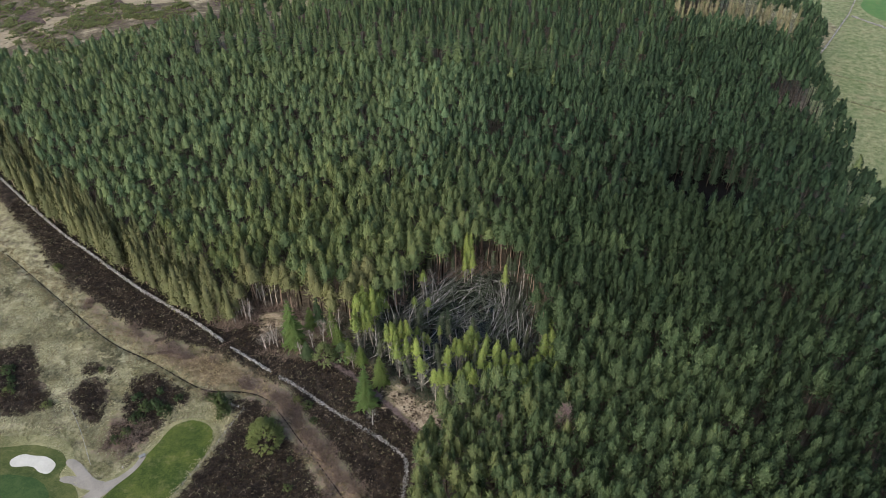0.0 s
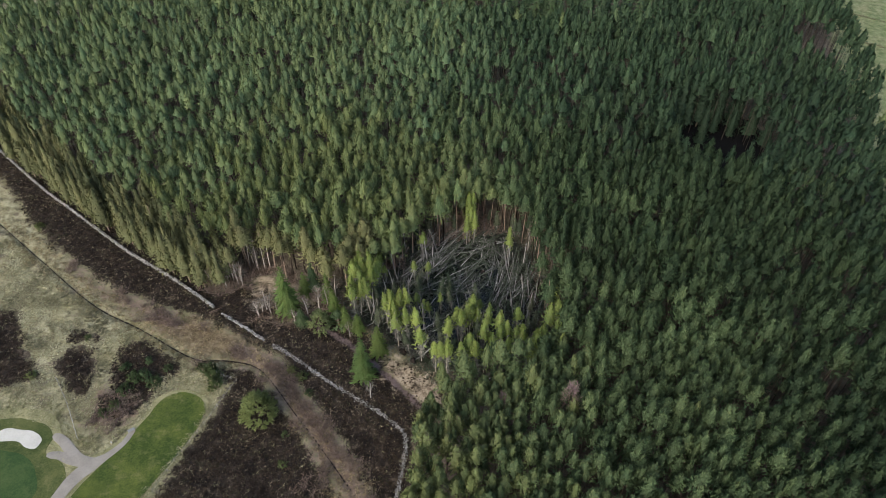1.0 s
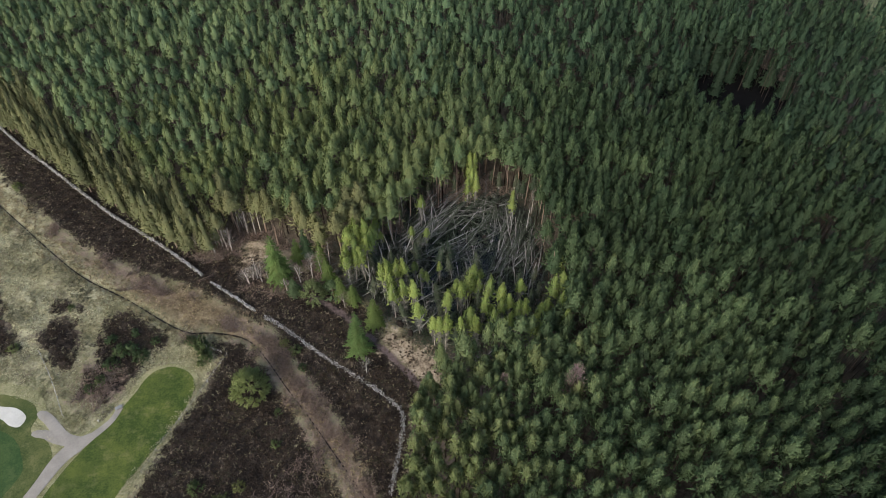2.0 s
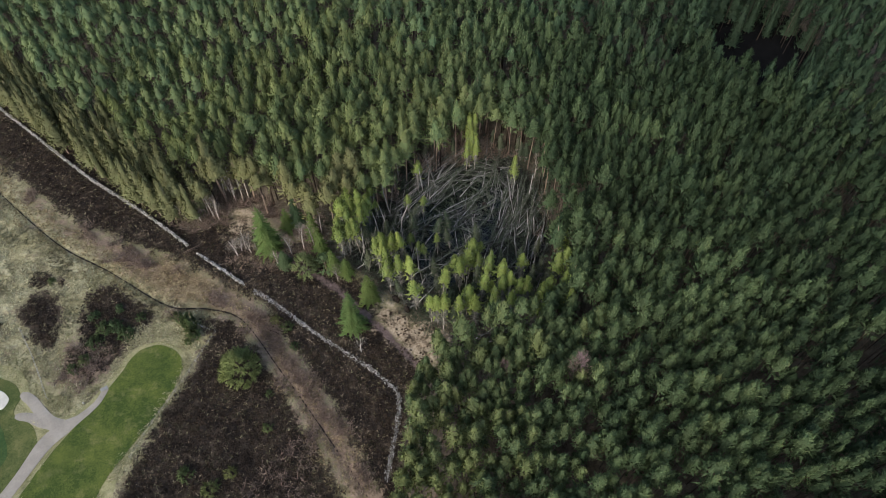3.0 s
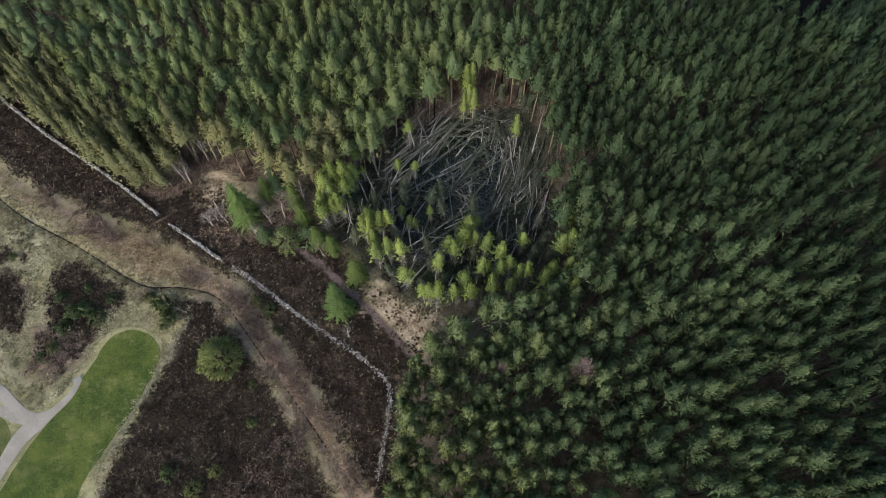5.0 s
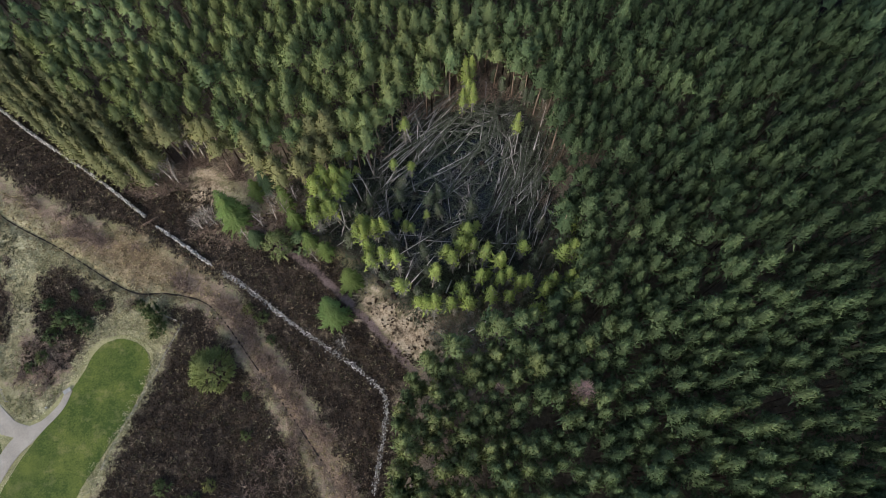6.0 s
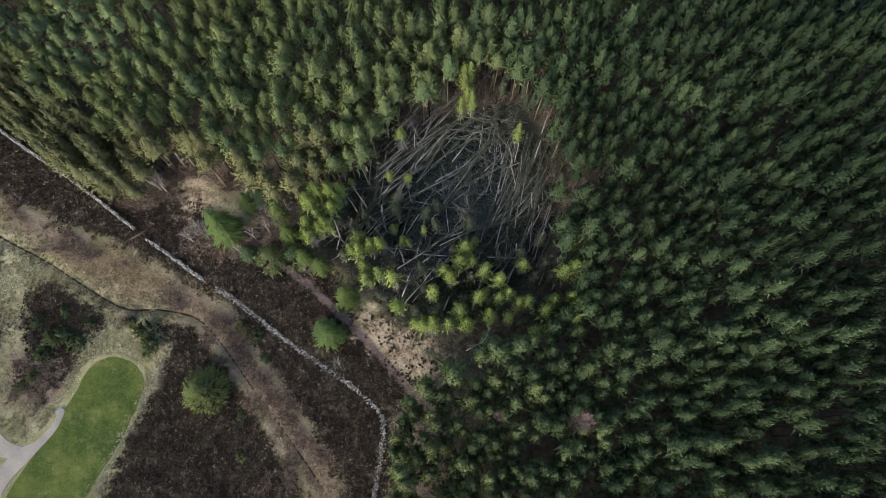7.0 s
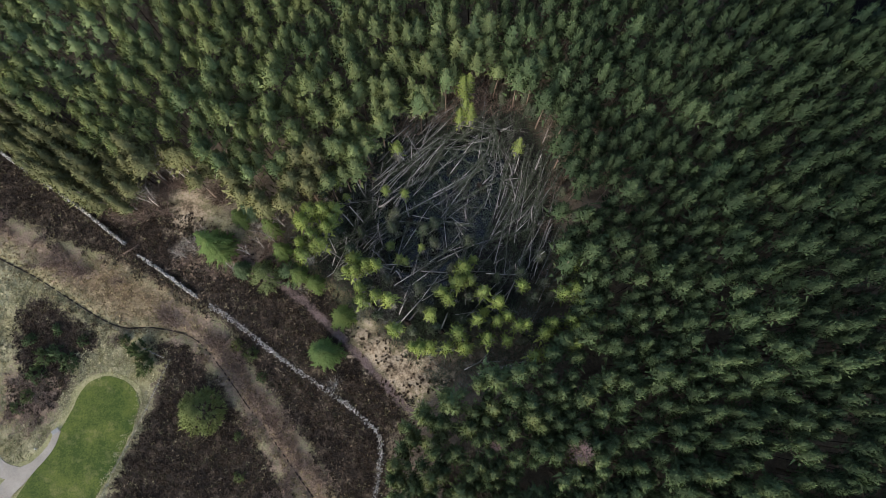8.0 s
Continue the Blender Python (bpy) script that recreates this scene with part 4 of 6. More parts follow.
def model(crown, trunk, leaf, wood_mat, tint, spread=1.4, lift=0.6, own=0.55):
    """Crown and trunk meshes to be shared by alike trees."""
    c = leaf_mesh("tree_crown", crown, leaf, tint, spread, lift, own)
    v, t, _ = trunk.arrays()
    return c, raw_mesh("tree_trunk", v, t, [wood_mat])


pine_models = [model(*PINE_NEAR[k % 16], PINE, PINE_BARK, 0.03 + 0.05 * k) for k in range(18)]
for x, y, h, w, q in zip(px[single], py[single], hs[single], ws[single], hue[single]):
    c, t = pine_models[min(17, max(0, int((q - 0.03) / 0.05)))]
    ob = thing("pine_tree", "dark green plantation Scots pine with bare reddish trunk", "tree", "plantation pines", at=(x, y, 0))
    ob.rotation_euler = (0, 0, gp.uniform(0, 6.283))
    ob.scale = (w, w, h)
    part("crown", c, PINE, ob)
    part("trunk", t, PINE_BARK, ob)


# ------------------------------------------------------------ standing trees round the clearing
gt = np.random.default_rng(77)


def slim_tree(g, height, green, tint, leaf):
    """A drawn-up young conifer: bright pointed top, dead grey twigs below, pale bare stem."""
    c = crown_pine(g, height, g.uniform(1.15, 1.5), green, 9, 6, 8, 1.2, 0.62, 0.9, 10)
    t = Soup()
    t.pole((0, 0, -0.2), (0.05, 0.02, height * 0.5), 0.11, 0.08, 5)
    t.pole((0.05, 0.02, height * 0.5), (0, 0, height - 0.5), 0.08, 0.02, 5)
    d = Soup()
    m = 320
    z = g.uniform(0.15, 0.8, m) * height
    a = g.uniform(0, 6.283, m)
    q = np.stack([np.zeros(m), np.zeros(m), z], 1)
    d.slivers(q, q + np.stack([np.cos(a), np.sin(a), g.uniform(-0.1, 0.9, m)], 1) * g.uniform(0.4, 1.1, (m, 1)), np.full(m, 0.085), g.normal(0, 1, (m, 3)))
    cm = leaf_mesh("slim_crown", c, leaf, tint, 1.2, 0.5)
    v, tr, _ = t.arrays()
    tm = raw_mesh("slim_stem", v, tr, [BIRCH_BARK])
    v, tr, _ = d.arrays()
    dm = raw_mesh("slim_twigs", v, tr, [GREY_TWIG], tint=g.uniform(0, 1, len(v)))
    return cm, tm, dm


slim_models = [slim_tree(gt, 11.4, gt.uniform(4.0, 6.2), 0.38 + k / 16, YOUNG) for k in range(10)]
tall_models = [slim_tree(gt, 13.4, gt.uniform(6.5, 8.0), 0.8, YOUNG) for k in range(2)]
dull_models = [slim_tree(gt, 11.4, gt.uniform(5.0, 7.5), k / 4, DULL) for k in range(5)]
SLIM_AT = [(-6.0, 113.1, 0.63), (-0.6, 112.5, 0.63), (-10.1, 109.1, 1.09), (-7.0, 108.8, 1.09), (-4.6, 110.7, 0.63), (-3.0, 110.8, 0.63), (-11.7, 107.1, 1.09), (-10.5, 105.3, 1.09), (-9.8, 103.3, 1.09), (-7.7, 104.1, 1.09), (-5.4, 102.8, 1.09), (-4.7, 99.4, 1.09),
           (7.8, 110.7, 0.63), (7.2, 107.3, 0.85), (5.5, 106.6, 0.85), (3.9, 103.6, 1.09), (0.2, 100.8, 1.09), (15.8, 106.1, 0.85), (5.1, 98.2, 1.09), (7.7, 100.1, 1.09), (9.3, 101.7, 0.63), (11.8, 99.7, 1.09), (13.3, 101.1, 1.09), (11.4, 102.9, 1.09),
           (10.1, 96.9, 1.09), (13.2, 97.1, 1.09), (16.4, 99.3, 1.09), (14.7, 99.1, 1.09), (4.1, 95.8, 1.09), (6.7, 95.4, 1.09), (-0.5, 95.9, 1.09), (0.6, 94.8, 1.09), (-1.6, 96.5, 1.09), (19.2, 97.9, 1.09), (20.5, 99.3, 1.09), (24.4, 106.1, 1.18),
           (24.7, 103.3, 1.18), (24.3, 101.0, 1.18), (24.4, 98.9, 1.18), (23.3, 100.9, 1.18), (17.2, 94.9, 1.09), (19.1, 94.7, 1.09), (23.7, 95.7, 1.18), (-5.0, 129.1, 0.85), (-15.3, 123.5, 0.85), (-15.6, 117.4, 1.09), (-18.9, 117.6, 1.09),
           (-17.4, 117.2, 1.09), (-6.9, 122.9, 0.63), (-3.8, 122.0, 0.63), (-13.4, 121.8, 0.63), (-16.6, 112.8, 1.09), (-19.6, 111.0, 1.09), (-18.2, 114.6, 1.25), (-15.2, 125.1, 0.85), (-12.3, 108.4, 1.09),
           (-20.0, 116.6, 1.25), (-18.6, 117.4, 1.3), (-16.0, 117.6, 1.3), (-14.9, 118.8, 1.15), (-20.3, 113.4, 1.2), (-18.6, 112.2, 1.15), (-17.0, 115.6, 1.25), (-11.2, 110.0, 1.09), (-9.2, 109.6, 1.0), (3.2, 105.2, 1.0), (6.4, 108.8, 1.0), (4.6, 106.6, 1.0), (9.0, 104.4, 1.09), (22.4, 105.0, 1.1), (23.6, 108.6, 1.1)]
DULL_AT = [(-17.9, 123.5, 0.48), (-19.2, 125.7, 0.72), (-13.9, 128.6, 0.53), (-12.8, 128.3, 0.77), (-10.1, 129.2, 0.49), (-11.3, 130.8, 0.74), (-6.8, 136.3, 0.68), (-6.9, 138.0, 0.45), (-3.6, 137.8, 0.53), (-3.9, 138.7, 0.74), (-1.6, 140.5, 0.58), (0.6, 141.6, 0.44),
           (2.8, 139.0, 0.62), (6.1, 143.8, 0.49), (11.5, 142.4, 0.52), (13.4, 139.8, 0.63), (17.1, 139.7, 0.51), (17.9, 137.8, 0.55), (19.0, 137.7, 0.68), (23.6, 133.7, 0.78), (21.3, 136.7, 0.71), (23.4, 129.2, 0.73), (22.6, 128.1, 0.47), (23.6, 123.1, 0.42),
           (23.9, 122.8, 0.56), (25.6, 118.9, 0.58), (23.3, 114.3, 0.48), (23.2, 109.7, 0.61), (23.6, 107.6, 0.62), (20.6, 104.5, 0.6),
           (-14.4, 126.0, 0.77), (-20.1, 123.1, 0.74), (-17.6, 122.1, 0.74), (-12.2, 112.7, 0.74), (-10.7, 114.6, 0.74), (-6.7, 117.9, 0.74), (-5.2, 115.6, 0.74), (-1.0, 115.9, 0.74), (-6.1, 107.3, 0.74), (-9.0, 106.7, 0.74), (4.4, 109.5, 0.74), (6.1, 110.7, 0.74),
           (7.5, 114.0, 0.74), (-0.5, 105.5, 0.74), (1.3, 106.1, 0.74), (7.4, 104.9, 0.74), (12.2, 107.3, 0.74), (15.9, 108.6, 0.74), (10.2, 99.7, 0.74), (17.5, 103.7, 0.74), (17.8, 97.7, 0.74), (1.8, 116.9, 0.74), (19.6, 100.8, 0.74), (-7.4, 101.6, 0.7),
           (6.6, 97.6, 0.7), (21.6, 104.6, 0.7), (-2.2, 98.6, 0.7), (-16.9, 115.6, 0.77), (-10.2, 111.2, 0.77), (2.0, 113.6, 0.62), (-0.2, 102.6, 0.77), (5.6, 100.6, 0.77), (25.2, 108.2, 0.85), (-14.6, 108.6, 0.7), (-15.0, 114.4, 0.77), (-14.2, 116.4, 0.7),
           (19.6, 106.6, 0.7), (22.6, 107.4, 0.73), (22.4, 99.6, 0.7), (15.4, 97.4, 0.66), (8.4, 96.4, 0.66), (19.4, 111.2, 0.7), (0.6, 99.2, 0.7), (2.6, 96.0, 0.7)]
for x, y, q in SLIM_AT:
    cm, tm, dm = slim_models[int(gt.integers(0, 10))]
    ob = thing("young_conifer", "slender conifer with bright yellow-green top and bare grey stem", "tree", "young conifers round the pool", at=(x, y, -0.2))
    ob.rotation_euler = (gt.normal(0, 0.045), gt.normal(0, 0.045), gt.uniform(0, 6.283))
    wide = min(q, 1.0) * gt.uniform(0.95, 1.35)
    ob.scale = (wide, wide, q * gt.uniform(0.92, 1.06))
    part("crown", cm, YOUNG, ob)
    part("stem", tm, BIRCH_BARK, ob)
    tagged(part("dead_twig_growth", dm, GREY_TWIG, ob, "dead grey twigs"), kind="stuff")
for k, (x, y, q) in enumerate(((6.2, 140.6, 1.0), (7.2, 141.2, 0.94), (6.7, 139.6, 0.86), (6.4, 136.2, 0.9), (7.5, 135.6, 0.84), (5.7, 135.2, 0.74), (15.6, 130.0, 0.85))):
    cm, tm, dm = tall_models[k % 2]
    ob = thing("tall_conifer", "tall pale yellow-green conifer rising over the fallen trunks", "tree", "tall conifers in the clearing", at=(x, y, -0.2))
    ob.rotation_euler = (gt.normal(0, 0.02), gt.normal(0, 0.02), k * 1.3)
    ob.scale = (q * 1.15, q * 1.15, q)
    part("crown", cm, YOUNG, ob)
    part("stem", tm, BIRCH_BARK, ob)
    tagged(part("dead_twig_growth", dm, GREY_TWIG, ob, "dead grey twigs"), kind="stuff")
for x, y, q in DULL_AT:
    cm, tm, dm = dull_models[int(gt.integers(0, 5))]
    ob = thing("dying_conifer", "thin dying conifer with dull grey-green needles", "tree", "dying conifers round the pool", at=(x, y, -0.2))
    ob.rotation_euler = (gt.normal(0, 0.07), gt.normal(0, 0.07), gt.uniform(0, 6.283))
    wide = q * gt.uniform(1.1, 1.5)
    ob.scale = (wide, wide, q * gt.uniform(0.85, 1.2))
    part("crown", cm, DULL, ob)
    part("stem", tm, BIRCH_BARK, ob)
    tagged(part("dead_twig_growth", dm, GREY_TWIG, ob, "dead grey twigs"), kind="stuff")


def spruce_thing(x, y, height, radius, low, leaf, label, tint, tiers=14, per=13):
    g = np.random.default_rng(int(abs(x * 31 + y * 7)))
    cm, tm = model(crown_spruce(g, height, radius, low, tiers, per, 7), stem(g, height - 0.3, 0.2, 0.03, 0.05, 6), leaf, PINE_BARK, tint, 2.5, 0.4, 1.3)
    ob = thing("spruce_tree", label, "tree", at=(x, y, -0.05))
    part("crown", cm, leaf, ob)
    part("trunk", tm, PINE_BARK, ob)


for x, y, q in ((-3.4, 83.6, 0.62), (-1.2, 82.2, 0.7), (-2.8, 79.6, 0.66), (0.8, 84.4, 0.66), (1.6, 81.0, 0.7), (3.4, 86.2, 0.64), (-4.2, 77.0, 0.68), (-1.6, 76.2, 0.72), (2.2, 77.8, 0.7), (5.2, 83.4, 0.68), (5.0, 79.2, 0.72), (-4.4, 73.4, 0.7), (0.6, 73.6, 0.72), (4.0, 74.4, 0.72)):
    ob = thing("young_pine", "young bushy green pine at the corner of the wood", "tree", "young pines by the fallen wall", at=(x, y, 0))
    c, t = pine_models[10 + int(abs(x * 7)) % 5]
    ob.scale, ob.rotation_euler = (q * 1.15, q * 1.15, q), (0, 0, x * 3)
    part("crown", c, PINE, ob)
    part("trunk", t, PINE_BARK, ob)
# dark spruces, tinted darker still to paint the shade on the gap's flanks
gap_models = [model(crown_pine(gt, 18, 2.9, 16.5, 13, 7, 5, 0.9, 0.9, 1.5), stem(gt, 17.4, 0.2, 0.03, 0.1, 5), SPRUCE, PINE_BARK, 0.08 * k) for k in range(3)]
spruce_thing(-16.6, 95.2, 13.4, 2.9, 0.5, FRESH, "bright green spruce standing alone in heather", 0.3, 15, 15)
spruce_thing(-35.2, 112.8, 15.0, 3.5, 0.5, FRESH, "bright green spruce at the edge of the wood", 0.55, 16, 14)
spruce_thing(-13.9, 101.2, 9.5, 2.3, 0.5, FRESH, "light green spruce beside the sandy clearing", 1.0)
spruce_thing(-30.2, 119.4, 9.5, 1.9, 0.8, SPRUCE, "dark green young spruce among bare birches", 0.4)
spruce_thing(-31.6, 109.4, 5.2, 1.7, 0.3, SPRUCE, "small dark green spruce in bare scrub", 0.6)
spruce_thing(7.8, 147.2, 18.8, 2.5, 4.0, SPRUCE, "tall dark green spruce behind the fallen trunks", 0.7, 18, 11)
row = smooth(FRONT_ROW, steps=24)
ROW_TREES, last = [], (1e9, 0)
for k, (x, y) in enumerate(row):
    if math.hypot(x - last[0], y - last[1]) > 4.6 + 1.8 * math.sin(k * 2.3):
        last = (x, y)
        ROW_TREES.append((round(x, 1), round(y + 1.2 * math.sin(k * 5.1), 1), round(23.5 + 1.8 * math.sin(k * 3.7), 1)))
row_models = [model(crown_spruce(gt, 18, gt.uniform(3.0, 3.5), 3.0, 17, 14, 2), stem(gt, 17.4, 0.2, 0.03, 0.1, 5), SPRUCE, PINE_BARK, 0.55 + 0.2 * k, 2.5, 0.5, 0.8) for k in range(3)]
for x, y, h in ROW_TREES:
    ob = thing("spruce_tree", "tall broad green spruce in the row behind the pines", "tree", "row of spruces", at=(x, y, 0))
    q = h / 18.0
    ob.scale, ob.rotation_euler = (q, q, q), (0, 0, x)
    cm, tm = row_models[0 if x > 20 else int(abs(x)) % 3]
    part("crown", cm, SPRUCE, ob)
    part("trunk", tm, PINE_BARK, ob)
for x, y, h in ((65, 179, 18), (68.5, 182.5, 19.5), (72, 185, 20.5), (76, 186, 21.5), (81, 185.5, 21.5), (85.5, 183.5, 20.5), (89.5, 180, 19.5), (92, 174.5, 18.5), (93, 168.5, 18), (71, 189, 20), (79, 190, 21), (87, 188, 20), (62.5, 173.5, 17), (62.5, 167, 16.5), (88, 160.5, 10), (90, 167, 9), (84, 180, 12), (74, 176, 16), (79.5, 182, 13), (93.5, 162, 18), (67.4, 144.4, 17), (76.7, 151.5, 20), (81.5, 153.2, 18.5), (86.5, 153.5, 18),
                (-3.1, 208.7, 17.5), (2.9, 198.9, 17), (8.7, 186.9, 17.5), (-2.7, 184.5, 17), (0.2, 175.3, 16.5), (68.4, 229.0, 19), (69.8, 222.2, 19.5), (61.8, 236.1, 19)):
    ob = thing("spruce_tree", "tall dark spruce standing above the plantation pines", "tree", "tall spruces", at=(x, y, 0))
    q = h / 18.0
    ob.scale, ob.rotation_euler = (q, q, q), (0, 0, x)
    cm, tm = gap_models[int(x) % 3]
    part("crown", cm, SPRUCE, ob)
    part("trunk", tm, PINE_BARK, ob)
for x, y, h in ((-21.6, 108.2, 7.5), (-24.6, 112.5, 8.0), (-18.8, 106.8, 6.5), (-26.5, 116.4, 9.0), (-32, 118.2, 7.5)):
    spruce_thing(x, y, h, 1.9, 0.6, FRESH, "grey-green young spruce on the wood's edge", 0.75, 12, 11)


def round_pine(x, y, height, radius, low, leaf, tint, label, count=150):
    """A broad, bushy open-grown pine."""
    g = np.random.default_rng(int(abs(x * 17 + y * 5)))
    s = Soup()
    u = g.uniform(0, 1, count)
    a = g.uniform(0, 6.283, count)
    r = radius * np.sin(np.clip(u * 0.95, 0, 1) * np.pi * 0.72) ** 0.9 * g.uniform(0.7, 1.05, count)
    z = height - 0.8 - u * (height - low - 0.8)
    o = np.stack([np.cos(a), np.sin(a), np.zeros(count)], 1)
    ln = g.uniform(0.8, 1.3, (count, 1))
    way = unit(o + np.stack([np.zeros(count)] * 2 + [1.6 - 1.3 * u], 1) + g.normal(0, 0.2, (count, 3)))
    b = o * np.maximum(r - 0.6 * ln[:, 0], 0)[:, None] + np.stack([np.zeros(count)] * 2 + [z - 0.3], 1)
    lobes(s, b, b + way * ln, ln[:, 0] * 0.34, g, 4)
    k = np.repeat(np.arange(count), 16)
    q = b[k] + way[k] * ln[k] * g.uniform(0, 1, (len(k), 1))
    s.slivers(q, q + unit(way[k] + g.normal(0, 0.7, (len(k), 3))) * g.uniform(0.35, 0.7, (len(k), 1)), np.full(len(k), 0.15), g.normal(0, 1, (len(k), 3)))
    cm, tm = model(s, stem(g, height * 0.85, 0.22, 0.06, 0.2, 6), leaf, PINE_BARK, tint, radius * 0.9, 0.6)
    ob = thing("bushy_pine", label, "tree", at=(x, y, -0.05))
    part("crown", cm, leaf, ob)
    part("trunk", tm, PINE_BARK, ob)


round_pine(-36.6, 85.7, 8.2, 3.7, 0.3, YELLOW_PINE, 0.5, "broad yellow-green pine standing alone in dark heather", 380)
round_pine(-27.2, 108.0, 6.4, 2.7, 0.8, PINE, 0.75, "small bushy olive green pine by the track", 170)
round_pine(-23.2, 108.6, 5.6, 2.2, 0.8, PINE, 0.45, "small bushy green pine by the track", 90)


def bare_tree(x, y, height, radius, limbs, label, twig, bark_mat, lean=0.4, name="bare_birch", fuzz=160, group="", thick=0.035):
    g = np.random.default_rng(int(abs(x * 13 + y * 29)) + 3)
    t = stem(g, height, 0.12 + height * 0.004, 0.03, lean, 5)
    bare_limbs(g, t, height, radius, limbs, 0.05)
    s = Soup()
    z = g.uniform(0.35, 1.0, fuzz)
    a = g.uniform(0, 6.283, fuzz)
    r = radius * g.uniform(0.2, 1, fuzz) * np.sin(np.clip(z, 0, 0.93) * np.pi) ** 0.6
    q = np.stack([np.cos(a) * r, np.sin(a) * r, z * height], 1)
    s.slivers(q, q + unit(np.stack([np.cos(a), np.sin(a), 1.4 + 0 * a], 1) + g.normal(0, 0.4, (fuzz, 3))) * g.uniform(0.4, 0.9, (fuzz, 1)), np.full(fuzz, thick), g.normal(0, 1, (fuzz, 3)))
    ob = thing(name, label, "tree", group, at=(x, y, -0.1))
    v, tr, _ = t.arrays()
    part("stem", raw_mesh("bare_stem", v, tr, [bark_mat]), bark_mat, ob)
    v, tr, _ = s.arrays()
    tagged(part("twig_growth", raw_mesh("bare_twigs", v, tr, [twig], tint=g.uniform(0, 1, len(v))), twig, ob), kind="stuff")


for x, y, h in ((-54.1, 120.6, 6.5), (-52.4, 121.4, 7.5), (-51.0, 120.4, 6), (-49.8, 122.6, 9), (-48.4, 121.4, 8), (-47.4, 121.0, 7), (-46.4, 125.6, 10), (-44.6, 126.0, 11), (-43.0, 126.2, 11.5), (-42.0, 127.0, 10), (-45.4, 128.4, 11), (-51.6, 123.6, 9)):
    bare_tree(x, y, h, 1.3, 10, "leafless birch with pale bark at the wood's edge", TWIG, BIRCH_BARK, 0.9, group="bare birches in the bay")
for x, y, h in ((-41.8, 111.8, 5.5), (-40.4, 113.6, 6), (-39.2, 112.6, 5), (-37.6, 112.2, 5.5), (-28.4, 113.6, 7), (-26.4, 114.6, 7.5), (-30.8, 112.4, 6), (-33.2, 109.6, 4.5), (-20.6, 105.8, 5), (-25, 117.4, 8), (-38.4, 116.2, 4)):
    bare_tree(x, y, h, 1.7, 14, "leafless grey-brown birch sapling in the scrub", TWIG, BIRCH_BARK, 0.6, group="bare saplings by the track")
for x, y, h in ((-49.3, 123.2, 6), (-50.7, 121.8, 5.5), (-48.0, 122.0, 6), (-46.3, 128.4, 8), (-41.2, 113.0, 4), (-39.7, 113.8, 4.5), (-42.3, 112.4, 3.8), (-28.8, 116.2, 5), (-26.3, 117.2, 5), (-45.3, 127.2, 7)):
    bare_tree(x, y, h, 2.0, 22, "leafless pale grey birch clump beside the sandy patch", GREY_TWIG, BIRCH_BARK, 1.2, group="pale birches in the bay", fuzz=260)
for x, y, h in ((-52.7, 107.4, 2.4), (-52.1, 97.5, 2.2)):
    bare_tree(x, y, h, 1.7, 26, "round leafless grey-brown bush on the moor", TWIG, PINE_BARK, 0.1, "bare_bush", 420, "bare round bushes")
bare_tree(-14.9, 90.2, 5.0, 1.9, 18, "leafless pale grey sapling beside the fallen wall", GREY_TWIG, DEAD_WOOD, 0.3, "bare_sapling")
for x, y, h, r in ((22.8, 80.6, 18.5, 2.5), (10.8, 81.4, 15.0, 1.1), (4.4, 75.2, 10, 1.4)):
    bare_tree(x, y, h, r, 26, "leafless pinkish tree budding among pines", PINK_TWIG, PINE_BARK, 0.3, "budding_tree", 1400, thick=0.09)
for x, y, h in ((-9.6, 133.5, 8), (-12.2, 127.4, 7.5), (-3.5, 139, 7), (1.0, 141, 6.5), (-14.5, 125.6, 8.5), (20.8, 133, 8)):
    bare_tree(x, y, h, 1.2, 12, "leafless pinkish birch at the clearing's edge", TWIG, BIRCH_BARK, 0.5, group="bare birches round the clearing")

# ------------------------------------------------------------ fallen and dead trunks
log_stems, log_brash = [], []
for k in range(9):
    s = Soup()
    ln = 14.0
    s.pole((0, 0, 0), (ln * 0.5, gt.normal(0, 0.2), 0.05), 0.082, 0.06, 5)
    e = np.array([ln, gt.normal(0, 0.4), gt.normal(0, 0.1)])
    s.pole((ln * 0.5, 0, 0.05), e, 0.06, 0.018, 5)
    n = 40
    q = np.stack([gt.uniform(1.5, ln, n), np.zeros(n), np.zeros(n)], 1)
    a = gt.uniform(0, 6.283, n)
    s.slivers(q, q + np.stack([gt.uniform(0.1, 0.5, n), np.cos(a) * 0.9, np.abs(np.sin(a)) * 0.9], 1) * gt.uniform(0.4, 1, (n, 1)), np.full(n, 0.07), gt.normal(0, 1, (n, 3)))
    v, t, _ = s.arrays()
    log_stems.append(raw_mesh("log_stem", v, t, [DEAD_WOOD]))
    b = Soup()
    n = 190
    u = gt.uniform(0.35, 1.0, n)
    q = np.stack([u * ln, gt.normal(0, 0.05, n), gt.normal(0.05, 0.1, n)], 1)
    sd = np.where(gt.uniform(0, 1, n) < 0.5, -1, 1)
    w = unit(np.stack([gt.uniform(0.5, 1.1, n), sd * gt.uniform(0.5, 1, n), gt.uniform(-0.2, 0.7, n)], 1))
    b.slivers(q, q + w * (1.5 - u[:, None] * 0.8) * gt.uniform(0.5, 1, (n, 1)), np.full(n, 0.13), gt.normal(0, 1, (n, 3)))
    v, t, _ = b.arrays()
    log_brash.append(raw_mesh("log_brash", v, t, [BRASH], tint=gt.uniform(0, 1, len(v))))

